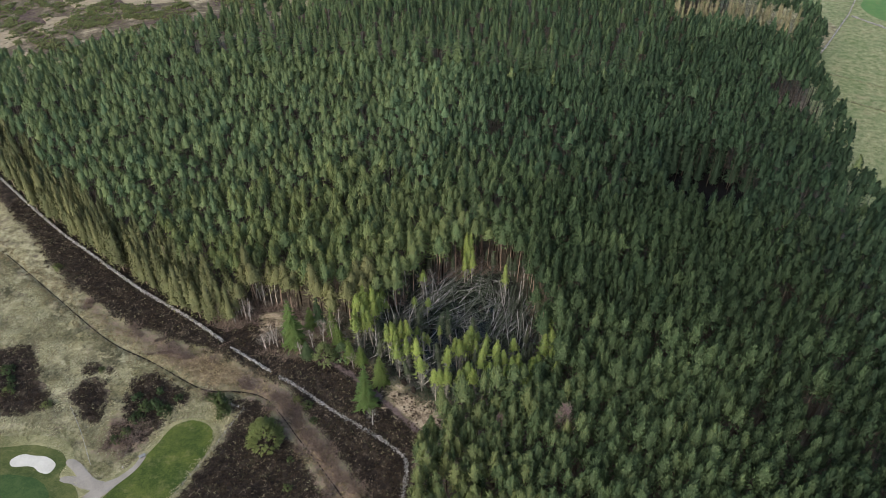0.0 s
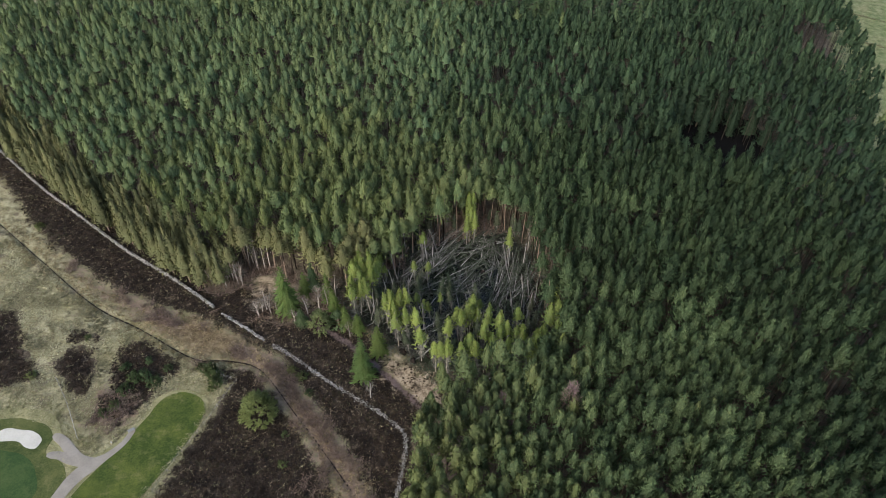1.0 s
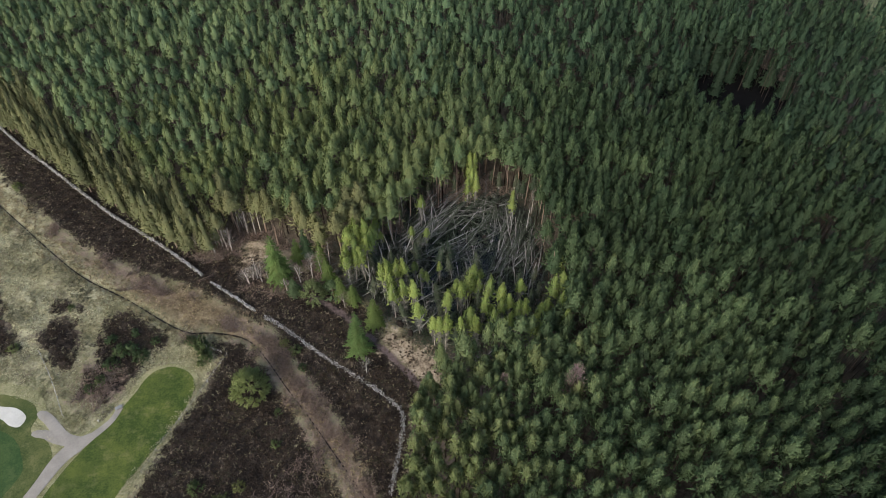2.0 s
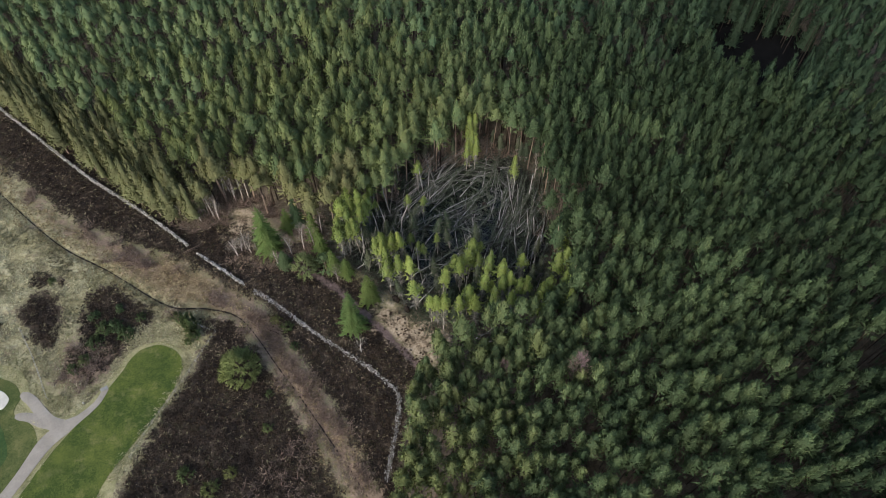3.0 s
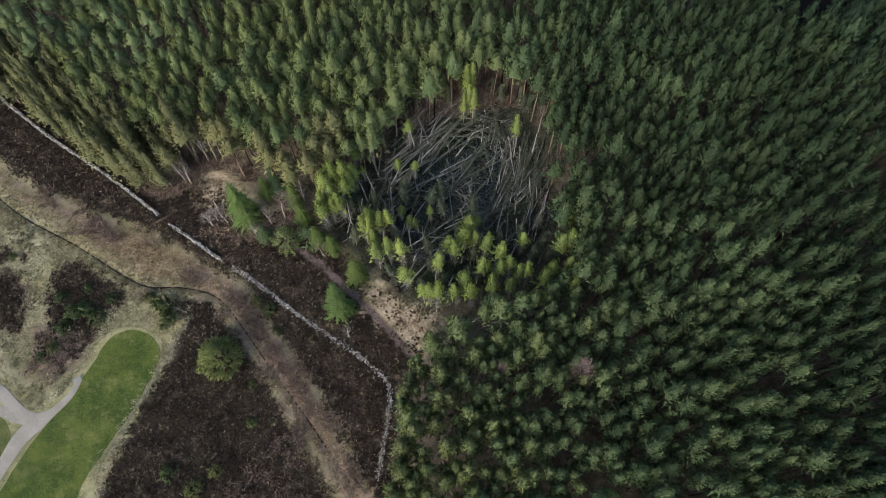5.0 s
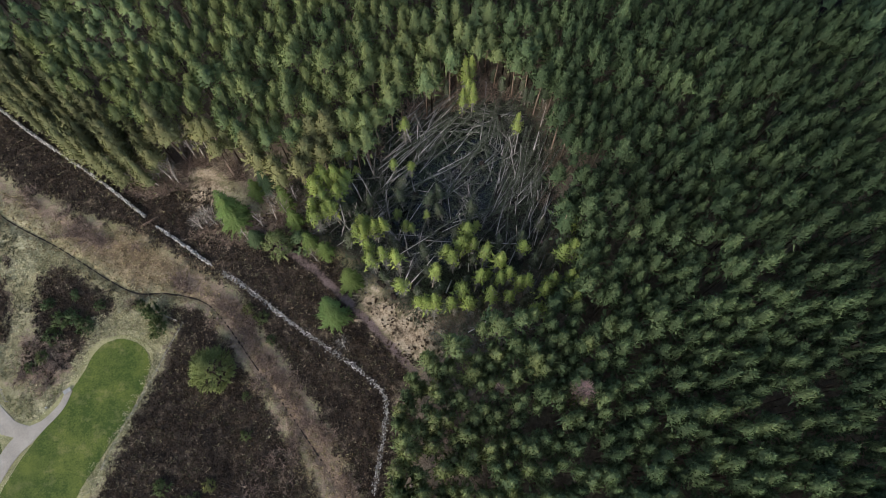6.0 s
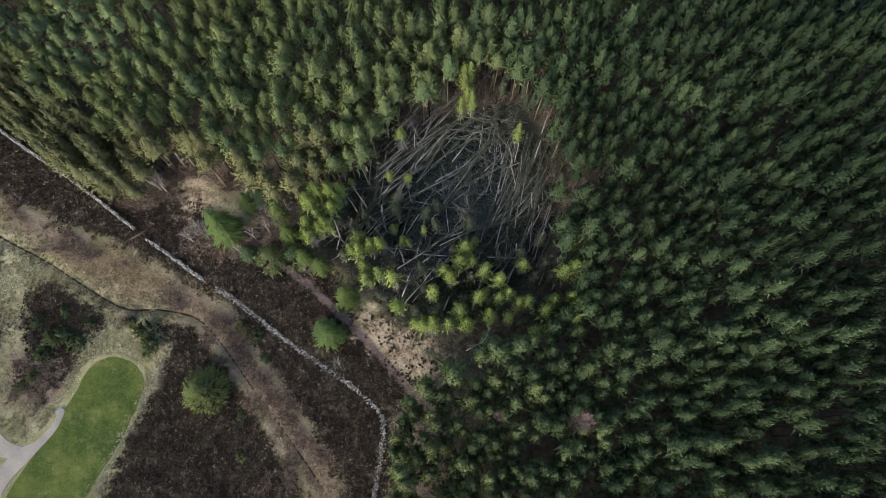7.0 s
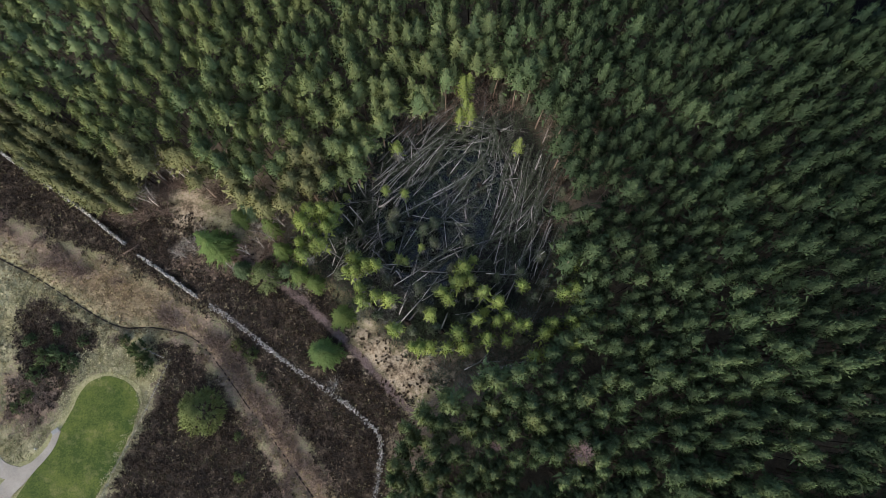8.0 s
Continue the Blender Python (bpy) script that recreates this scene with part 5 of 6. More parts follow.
# centre x, y, spread x, y, heading, heading spread, number, share with needles
WINDTHROW = [(-3.0, 129.5, 4.0, 5.0, 42, 9, 19, 0.3), (1.0, 135, 4.5, 4, 50, 10, 20, 0.3), (9.5, 134, 5, 3.4, 32, 34, 16, 0.4), (16.5, 123, 3.4, 7.5, 68, 10, 16, 0.6), (5.0, 122, 7, 7, 52, 42, 16, 0.65),
             (6.0, 110, 7, 5, 46, 22, 11, 0.7), (-12.0, 116, 3.4, 5, 66, 16, 18, 0.6), (13.5, 114, 4.4, 5.5, 58, 16, 12, 0.7), (12, 93.4, 5, 1.2, 10, 8, 4, 0.0), (-6.5, 118, 4, 5, 48, 34, 14, 0.6), (10, 128, 5, 4, 70, 30, 10, 0.5), (20.5, 120, 1.6, 8, 70, 12, 14, 0.7)]
for cx, cy, ax, ay, head, spread, count, needles in WINDTHROW:
    for k in range(count):
        a = head + gt.normal(0, spread)
        q = gt.uniform(0.5, 1.1)
        x, y = cx + gt.normal(0, 0.62) * ax, cy + gt.normal(0, 0.62) * ay
        x -= math.cos(radians(a)) * 6.5 * q
        y -= math.sin(radians(a)) * 6.5 * q
        ob = thing("fallen_trunk", "weathered grey fallen conifer trunk lying in the clearing", "log", "windthrown trunks")
        w = gt.uniform(0.5, 0.9)
        ob.matrix_basis = pose(x, y, gt.uniform(0.0, 0.7), gt.uniform(0, 360) * 0, -gt.uniform(-1.0, 7.0), a) @ Matrix.Diagonal((q, w, w, 1))
        i = int(gt.integers(0, 9))
        part("stem", log_stems[i], DEAD_WOOD, ob)
        if gt.uniform() < needles + 0.2:
            part("brash", log_brash[i], BRASH, ob, "dull green dead needles")
LYING = [(-8.4, 126.1, 3.7, 134.1), (-6.3, 133.1, 0.0, 139.8), (-2.6, 126.5, 5.5, 135.5), (-9.1, 118.7, -7.6, 133.1), (-6.0, 118.7, 8.1, 127.0), (12.1, 118.8, 15.3, 126.1), (16.0, 118.3, 21.9, 123.4), (8.2, 132.7, 11.8, 134.1), (4.1, 127.0, 9.1, 134.6), (5.0, 134.6, 10.4, 133.2), (-9.6, 119.6, -9.5, 127.9), (6.8, 118.3, 7.2, 124.3), (3.2, 118.7, 3.7, 123.3), (-15.2, 110.2, -8.2, 116.7), (1.9, 111.1, 11.2, 115.4), (2.8, 108.2, 7.0, 111.6), (-4.2, 100.7, 2.8, 108.6), (-4.6, 101.9, -3.0, 107.3), (-1.0, 109.4, 11.1, 109.5), (10.3, 109.0, 18.6, 108.6), (13.2, 104.8, 17.0, 109.9), (19.2, 104.0, 21.2, 110.8), (21.4, 103.2, 24.0, 107.4), (5.7, 100.7, 11.1, 105.3), (-11.3, 106.7, -7.1, 100.0), (6.5, 92.6, 11.8, 95.4), (10.2, 92.6, 17.1, 93.2), (18.6, 108.6, 21.8, 118.5), (12.0, 109.0, 12.2, 112.0)] # foot and tip of the palest trunks
for x0, y0, x1, y1 in LYING:
    ob = thing("fallen_trunk", "long pale grey fallen trunk on top of the tangle", "log", "windthrown trunks")
    ln = math.hypot(x1 - x0, y1 - y0)
    ob.matrix_basis = pose(x0, y0, gt.uniform(0.4, 0.8), 0, -gt.uniform(0, 6.0), math.degrees(math.atan2(y1 - y0, x1 - x0))) @ Matrix.Diagonal((ln / 14, 1.15, 1.15, 1))
    part("stem", log_stems[int(gt.integers(0, 9))], DEAD_WOOD, ob)
LEANING = [(-11.4, 114.0, 0.83), (-6.6, 108.1, 1.05), (-6.2, 109.3, 1.08), (-9.6, 108.7, 0.98), (-8.6, 115.2, 1.19), (-15.1, 111.8, 0.82), (-10.9, 122.8, 1.1), (-7.7, 114.1, 1.2), (-15.8, 112.7, 1.15), (-8.3, 114.7, 0.8), (-13.8, 111.4, 0.92), (-7.3, 111.2, 1.28), (-6.4, 108.9, 0.98), (-11.1, 108.4, 1.0), (-6.1, 109.8, 1.11), (-15.5, 117.3, 1.29), (-14.6, 108.1, 0.8), (-10.5, 108.3, 0.8), (-11.0, 122.7, 1.0), (-12.2, 118.2, 0.81), (4.4, 106.1, 1.12), (11.2, 104.7, 1.08), (4.9, 105.8, 0.91), (11.9, 116.0, 0.82), (6.7, 115.4, 0.89), (5.0, 104.5, 0.97), (6.1, 111.1, 1.21), (-4.4, 108.2, 1.27), (4.5, 109.4, 0.99), (11.7, 110.9, 0.76), (8.4, 107.9, 1.01), (-2.2, 109.3, 0.94), (-4.4, 111.6, 0.81), (8.1, 104.3, 1.22), (19.7, 117.9, 1.18), (15.7, 122.8, 1.01), (15.6, 127.3, 0.99), (16.6, 125.2, 0.97), (18.7, 111.4, 1.26), (15.8, 109.0, 1.34), (15.2, 126.9, 1.34), (18.2, 108.2, 0.79), (15.5, 115.8, 1.12), (20.8, 115.1, 0.83), (-2.8, 125.1, 0.8), (-2.9, 129.6, 0.79), (-4.0, 129.6, 1.21), (-4.8, 131.1, 0.85), (-1.1, 130.2, 1.28), (-3.6, 124.8, 0.78)]
snag_models = []
for k in range(4):
    s = stem(gt, 7.0, 0.13, 0.05, 0.5, 6)
    bare_limbs(gt, s, 7.0, 0.8, 8, 0.035)
    v, t, _ = s.arrays()
    snag_models.append(raw_mesh("snag_stem", v, t, [DEAD_WOOD]))
for x, y, q in ((-12.6, 114.2, 1.2), (-14, 113, 1.1), (-11, 118, 1.2), (-8.6, 121, 1.1), (-13, 117.6, 1.0), (5.4, 123.5, 0.8), (7.2, 118.6, 0.7), (12.6, 121.2, 0.9), (13.6, 126, 1.0), (17.4, 113.2, 0.9), (1.4, 107.2, 0.8), (9.4, 105, 0.8),
                (-3.8, 106.6, 0.9), (-7.6, 103.6, 0.9), (18.6, 118.4, 0.9), (-16.4, 110.4, 1.0), (19.2, 127.6, 1.0), (3.0, 128.2, 0.8), *LEANING):
    ob = thing("dead_tree", "standing dead grey trunk with broken twigs", "tree", "snags", at=(x, y, -0.3))
    ob.rotation_euler = (gt.normal(0, 0.14), gt.normal(0, 0.14), gt.uniform(0, 6.283))
    ob.scale = (q, q, q)
    part("stem", snag_models[int(gt.integers(0, 4))], DEAD_WOOD, ob)


def root_plate(x, y, r, face):
    """The upturned roots of a fallen tree with peat between them, and its broken stem."""
    g = np.random.default_rng(int(abs(x * 10 + y)))
    ob = thing("root_plate", "upturned dark peaty root plate of a fallen tree", "stump", "root plates", at=(x, y, -0.1))
    n = 18
    a = np.arange(n) * 6.283 / n
    rim = r * g.uniform(0.75, 1.1, n)
    up = np.stack([np.zeros(n), np.cos(a) * rim, np.sin(a) * rim + r * 0.9], 1)
    v = np.concatenate([[[0.25, 0, r * 0.9]], up * [0, 0.6, 1] + [0.22, 0, 0], up, up * [0, 0.9, 1] + [-0.3, 0, 0], [[-0.35, 0, r * 0.9]]]) + g.normal(0, 0.05, (3 * n + 2, 3))
    tri = []
    for k in range(n):
        q = (k + 1) % n
        tri += [(0, 1 + k, 1 + q), (3 * n + 1, 1 + 2 * n + q, 1 + 2 * n + k)]
        for o in (1, 1 + n):
            tri += [(o + k, o + n + k, o + n + q), (o + k, o + n + q, o + q)]
    ob.rotation_euler = (0, 0.2, radians(face))
    part("peat", raw_mesh("root_peat", v, tri, [MUD]), MUD, ob, "dark clinging peat")
    for k in range(9):
        s, q = Soup(), g.uniform(0, 6.283)
        d = np.array([g.uniform(-0.3, 0.3), math.cos(q), math.sin(q)])
        c = np.array([0.1, 0, r * 0.9])
        s.pole(c, c + d * r * 0.8, 0.09, 0.05, 4)
        s.pole(c + d * r * 0.8, c + d * r * 1.35 + g.normal(0, 0.15, 3), 0.05, 0.015, 4)
        part("root", s, PINE_BARK, ob)
    s = Soup()
    s.pole((0.2, 0, r * 0.9), (3.5, 0.2, r * 0.6), 0.15, 0.11, 6)
    part("stem", s, DEAD_WOOD, ob, "weathered grey stem")


for x, y, r, f in ((-8.8, 101.2, 0.85, 60), (-6.6, 98.9, 0.8, 40), (-9.6, 103.6, 0.7, 80), (-3.2, 100.4, 0.7, 50), (2.4, 99.0, 0.75, 65), (12.6, 134.6, 0.7, 30), (-3.0, 118.4, 0.65, 100), (9.4, 124.6, 0.7, 45)):
    root_plate(x, y, r, f)


# ------------------------------------------------------------ drystone wall
def stones(line, width, height, per_metre, g, scatter=0.0, small=1.0):
    """Rough stones laid along a line, in courses that lean in upwards."""
    pts = np.array(line)
    seg = np.hypot(*(pts[1:] - pts[:-1]).T)
    run = np.concatenate([[0], np.cumsum(seg)])
    n = int(run[-1] * per_metre)
    d = g.uniform(0, run[-1], n)
    k = np.clip(np.searchsorted(run, d) - 1, 0, len(seg) - 1)
    t = (d - run[k]) / seg[k]
    way = (pts[k + 1] - pts[k]) / seg[k][:, None]
    c = pts[k] + (pts[k + 1] - pts[k]) * t[:, None]
    z = g.uniform(0, 1, n) ** 0.8 * height * (0.75 + 0.25 * vnoise(c[:, 0], c[:, 1], 4.0, 2))
    off = g.uniform(-1, 1, n) * width / 2 * (1 - 0.3 * z / max(height, 0.01)) + g.normal(0, scatter, n)
    c = c + np.stack([-way[:, 1], way[:, 0]], 1) * off[:, None]
    corner = np.array([(a, b, e) for a in (-1, 1) for b in (-1, 1) for e in (-1, 1)], float)
    size = np.stack([g.uniform(0.09, 0.23, n), g.uniform(0.07, 0.16, n), g.uniform(0.06, 0.13, n)], 1) * small
    v = corner[None] * size[:, None] * g.uniform(0.7, 1.15, (n, 8, 3))
    a = np.arctan2(way[:, 1], way[:, 0]) + g.normal(0, 0.35, n)
    ca, sa = np.cos(a)[:, None], np.sin(a)[:, None]
    tilt = g.normal(0, 0.25, n)[:, None]
    vz = v[..., 2] + v[..., 0] * tilt
    V = np.stack([v[..., 0] * ca - v[..., 1] * sa + c[:, 0:1], v[..., 0] * sa + v[..., 1] * ca + c[:, 1:2], vz + z[:, None]], 2).reshape(-1, 3)
    quad = [(0, 1, 3, 2), (4, 6, 7, 5), (0, 4, 5, 1), (2, 3, 7, 6), (0, 2, 6, 4), (1, 5, 7, 3)]
    tri = np.array([q for a0, b0, c0, d0 in quad for q in ((a0, b0, c0), (a0, c0, d0))])
    return V, (tri[None] + (np.arange(n) * 8)[:, None, None]).reshape(-1, 3)


gw = np.random.default_rng(5)
for name, line, wd, ht, per, sc, label in (("drystone_wall", WALL_LINE, 0.5, 1.15, 34, 0.04, "long pale grey drystone wall beside the pine wood"), ("low_wall", WALL_LOW, 0.5, 0.6, 28, 0.08, "low pale grey drystone wall past the gap"), ("fallen_wall", WALL_FALLEN, 0.5, 0.2, 30, 0.2, "tumbled mossy grey stone wall in heather")):
    v, t = stones(line, wd, ht, per, gw, sc, 0.62 if ht < 0.3 else 0.85)
    ob = thing(name, label, "wall", kind="structure")
    tagged(part("stones", raw_mesh("stones", v, t, [STONE]), STONE, ob), kind="stuff")


# ------------------------------------------------------------ low growth
def scatter(pts, per_m2, g, edge=0.0):
    x0, x1 = min(p[0] for p in pts), max(p[0] for p in pts)
    y0, y1 = min(p[1] for p in pts), max(p[1] for p in pts)
    n = int((x1 - x0) * (y1 - y0) * per_m2)
    x, y = g.uniform(x0, x1, n), g.uniform(y0, y1, n)
    keep = zone(x, y, pts) + (vnoise(x, y, 2.5, 6) - 0.5) * 3.5 + (vnoise(x, y, 0.9, 13) - 0.5) * 2 > edge
    return x[keep], y[keep]


def tussocks(name, x, y, blades, length, width, flat, material, label, category, g, tint=None):
    """Many small tufts of blades on the ground, one object."""
    n = len(x)
    z = np.maximum(ground_height(x, y), -0.32)
    k = np.repeat(np.arange(n), blades)
    a = g.uniform(0, 6.283, n * blades)
    ln = length * (g.uniform(0.6, 1.4, n)[k] * g.uniform(0.6, 1.2, n * blades))
    d = np.stack([np.cos(a) * flat, np.sin(a) * flat, g.uniform(0.5, 1.0, n * blades)], 1)
    b = np.stack([x[k], y[k], z[k] - 0.03], 1) + g.normal(0, length * 0.2, (n * blades, 3)) * [1, 1, 0]
    s = Soup()
    s.slivers(b, b + unit(d) * ln[:, None], width * g.uniform(0.6, 1.3, n * blades), g.normal(0, 1, (n * blades, 3)))
    v, t, _ = s.arrays()
    tint = g.uniform(0, 1, n) if tint is None else tint
    me = raw_mesh(name, v, t, [material], tint=np.repeat(tint, blades * 3))
    return tagged(new(name, me), label, category, kind="stuff")


gh = np.random.default_rng(9)
hx, hy = [], []
for pts, per in ((HEATH_STRIP, 7.0), (HEATH_TEE, 9), (HEATH_A, 9), (HEATH_B, 9), (HEATH_C, 7), (HEATH_D, 9), (HEATH_E, 9)):
    x, y = scatter(pts, per, gh)
    hx.append(x)
    hy.append(y)
hx, hy = np.concatenate(hx), np.concatenate(hy)
keep = (hy < 175) & (hy > 50) & (hx > -130) & (line_distance(hx, hy, DITCH) > 0.9) & (line_distance(hx, hy, TRACK) > 0.7) & (zone(hx, hy, GOLF) < -0.6) & (zone(hx, hy, SANDY) < 0.2)
hx, hy = hx[keep], hy[keep]
ht = np.clip(0.15 + 0.75 * vnoise(hx, hy, 3.0, 21) + gh.normal(0, 0.18, len(hx)), 0, 0.88)
ht = np.where(gh.uniform(0, 1, len(hx)) < 0.06 + 0.12 * (vnoise(hx, hy, 5.0, 22) > 0.62), 1.0, ht)
tussocks("heather", hx, hy, 5, 0.42, 0.20, 1.1, HEATHER, "dark brown winter heather with pale flecks", "heather", gh, ht)
clump = gh.uniform(0, 1, len(hx)) < 0.05
tussocks("pale_tufts", hx[clump], hy[clump], 7, 0.42, 0.14, 1.6, STRAW, "pale dead grass tufts among heather", "grass", gh, gh.uniform(0.1, 0.8, clump.sum()))
MOOR = [(-135, 158), (-99, 129), (-67, 108), (-54, 100), (-47, 99), (-44, 95), (-54, 96), (-62, 84), (-66, 79), (-77, 88), (-110, 92), (-135, 110)]
x, y = scatter(MOOR, 10.0, gh)
m = vnoise(x, y, 3.5, 91) + gh.normal(0, 0.12, len(x)) > 0.38
x, y = x[m], y[m]
bare = (np.max([zone(x, y, p) for p in (HEATH_A, HEATH_B, HEATH_C, HEATH_D, HEATH_E, GOLF)], axis=0) < -0.2) & (line_distance(x, y, DITCH) > 0.46 + 0.6 * (vnoise(x, y, 2.0, 5) - 0.5))
x, y = x[bare], y[bare]
tussocks("moor_grass", x, y, 4, 0.4, 0.2, 1.1, STRAW, "straw-coloured moor grass in tussocks", "grass", gh, np.clip(0.5 + 1.5 * (vnoise(x, y, 4.0, 31) - 0.5) + gh.normal(0, 0.16, len(x)), 0, 1))
BANK = [(-125, 153), (-99, 134), (-80, 119), (-63, 112.5), (-52, 110), (-44, 104.5), (-37.5, 100.5), (-31, 93), (-24, 84), (-17.5, 76), (-10, 64), (-18, 64), (-27, 80), (-34.5, 90), (-39, 96.5), (-47, 98), (-55, 99), (-68, 106), (-81, 113), (-99, 128), (-124, 148)]
x, y = scatter(BANK, 7.0, gh)
clear = line_distance(x, y, DITCH) > 0.2 + 0.2 * vnoise(x, y, 1.3, 45)
tussocks("bank_grass", x[clear], y[clear], 3, 0.42, 0.18, 1.2, OCHRE_STRAW, "ochre dead grass along the ditch", "grass", gh, gh.uniform(0, 0.75, clear.sum()))
FRINGE = [(-61.5, 86), (-59.2, 93), (-54.3, 97), (-48, 95.4), (-45.6, 91), (-46.6, 86.4), (-50.6, 77), (-55, 64), (-57, 64), (-52.2, 76.5), (-47.6, 86), (-47.4, 89.6), (-50.4, 92.2), (-54.3, 93), (-58.4, 90.6), (-60.4, 86)]
x, y = scatter(FRINGE, 16.0, gh)
tussocks("fringe_grass", x, y, 3, 0.5, 0.18, 1.2, FRINGE_STRAW, "long pale grass round the golf tee", "grass", gh, gh.uniform(0.35, 1, len(x)))
x, y = scatter(GOLF, 14.0, gh)
rough = (np.max([zone(x, y, p) for p in (TEE, PUTTING)], axis=0) < -0.1) & (line_distance(x, y, PATH_LINE) > 1.2) & (line_distance(x, y, BRANCH_LINE) > 1.3)
tussocks("rough_tufts", x[rough], y[rough], 3, 0.4, 0.16, 1.4, FRINGE_STRAW, "tufty pale green rough round the lawns", "grass", gh, np.clip(vnoise(x, y, 2.5, 71)[rough] * 0.9 + gh.normal(0, 0.2, rough.sum()), 0, 1))
x, y = scatter(SANDY, 1.6, gh, -0.6)
m = vnoise(x, y, 2.0, 81) > 0.46
x, y = x[m], y[m]
tussocks("sedge", x, y, 22, 0.25, 0.26, 1.5, HEATHER, "brown flattened sedge clumps on bare sandy soil", "grass", gh, gh.uniform(0.6, 0.84, len(x)))
x, y = scatter(CLEARING, 6.0, gh, -2.5)
x2, y2 = scatter(UNDER_YOUNG, 6.0, gh)
x3, y3 = scatter(UNDER_WEST, 5.0, gh)
x, y = np.concatenate([x, x2, x3]), np.concatenate([y, y2, y3])
tussocks("brash", x, y, 3, 1.3, 0.085, 1.8, BRASH, "tangled dead twigs on the clearing floor", "twigs", gh, np.clip(vnoise(x, y, 3.0, 61) * 1.1 - 0.15 + gh.normal(0, 0.2, len(x)), 0, 1))


def thicket(name, pts, per_m2, height, material, label, g, slots=7):
    """Leafless scrub: upright twigs in fans."""
    x, y = scatter(pts, per_m2, g)
    gone = (line_distance(x, y, DITCH) > 0.7) & (vnoise(x, y, 4.0, 41) > 0.42)
    x, y = x[gone], y[gone]
    n, b = len(x), slots
    k = np.repeat(np.arange(n), b)
    a = g.uniform(0, 6.283, n * b)
    h = height * g.uniform(0.5, 1.3, n)[k] * g.uniform(0.5, 1.1, n * b)
    base = np.stack([x[k], y[k], ground_height(x, y)[k] - 0.05], 1)
    tip = base + np.stack([np.cos(a) * 0.75 * h, np.sin(a) * 0.75 * h, h * 0.8], 1)
    s = Soup()
    s.slivers(base, tip, np.full(n * b, 0.085), g.normal(0, 1, (n * b, 3)))
    q = base + (tip - base) * g.uniform(0.35, 0.8, (n * b, 1))
    s.slivers(q, q + unit((tip - base) + g.normal(0, 0.9, (n * b, 3))) * h[:, None] * 0.45, np.full(n * b, 0.1), g.normal(0, 1, (n * b, 3)))
    v, t, _ = s.arrays()
    t1 = np.repeat(np.repeat(g.uniform(0, 1, n), b), 3)
    me = raw_mesh(name, v, t, [material], tint=np.concatenate([t1, t1]))
    return tagged(new(name, me), label, "scrub", kind="stuff")


thicket("bare_scrub", SCRUB, 5.0, 1.7, TWIG, "leafless pinkish-brown scrub along the ditch", gh)
thicket("bare_hedge", SCRUB_WEST, 5.0, 1.6, TWIG, "leafless pinkish scrub between ditch and wall", gh)
thicket("bare_thicket", SCRUB_SOUTH, 1.2, 1.6, TWIG, "leafless brown thicket beside the ditch", gh)
thicket("bare_bushes", SCRUB_TEE, 3, 1.7, TWIG, "leafless grey-brown bushes beside the golf path", gh)
thicket("rim_scrub", RIM_SCRUB, 3.2, 2.6, TWIG, "leafless pinkish scrub under the pines round the clearing", gh, 8)
thicket("bay_scrub", RIM_BAY, 4.5, 2.0, TWIG, "leafless brown scrub between the bare birches", gh, 8)
thicket("dead_bracken", RIM_EAST, 3.2, 1.4, TWIG, "brown dead undergrowth at the clearing's edge", gh, 8)
thicket("hollow_brush", [(116, 208), (118, 218), (126, 228), (133, 229), (130, 212), (126, 200)], 0.6, 1.9, TWIG, "leafless purplish brush in a gap of the wood", gh, 8)
thicket("bare_undergrowth", SCRUB_BAY, 2.6, 1.5, TWIG, "leafless undergrowth at the wood's edge", gh)


# ------------------------------------------------------------ evergreen bushes
def bush_model(g, r, h, tint):
    s = Soup()
    n = 46
    d = unit(g.normal(0, 1, (n, 3)) + [0, 0, 0.5])
    d[:, 2] = np.abs(d[:, 2])
    p = d * [r, r, h] * g.uniform(0.55, 1.0, (n, 1))
    ln = g.uniform(0.3, 0.6, (n, 1)) * (r + h) * 0.5
    way = unit(d + [0, 0, 0.7] + g.normal(0, 0.3, (n, 3)))
    plumes(s, p - way * ln * 0.6, p + way * ln * 0.4, ln[:, 0] * 0.6, g)
    k = np.repeat(np.arange(n), 8)
    s.slivers(p[k], p[k] + unit(way[k] + g.normal(0, 0.7, (len(k), 3))) * 0.45 * g.uniform(0.5, 1, (len(k), 1)), np.full(len(k), 0.12), g.normal(0, 1, (len(k), 3)))
    return leaf_mesh("bush_leaves", s, GORSE, tint, 1.0, 0.6)


bush_models = [bush_model(gt, 1.0, 1.0, k / 6) for k in range(7)]


def bush(x, y, r, h, k, label, group=""):
    ob = new("evergreen_bush", bush_models[k])
    ob.matrix_basis = pose(x, y, float(ground_height(np.array([x]), np.array([y]))[0]) - 0.08, 0, 0, (x * 57) % 360) @ Matrix.Diagonal((r, r, h, 1))
    tagged(ob, label, "bush", group)


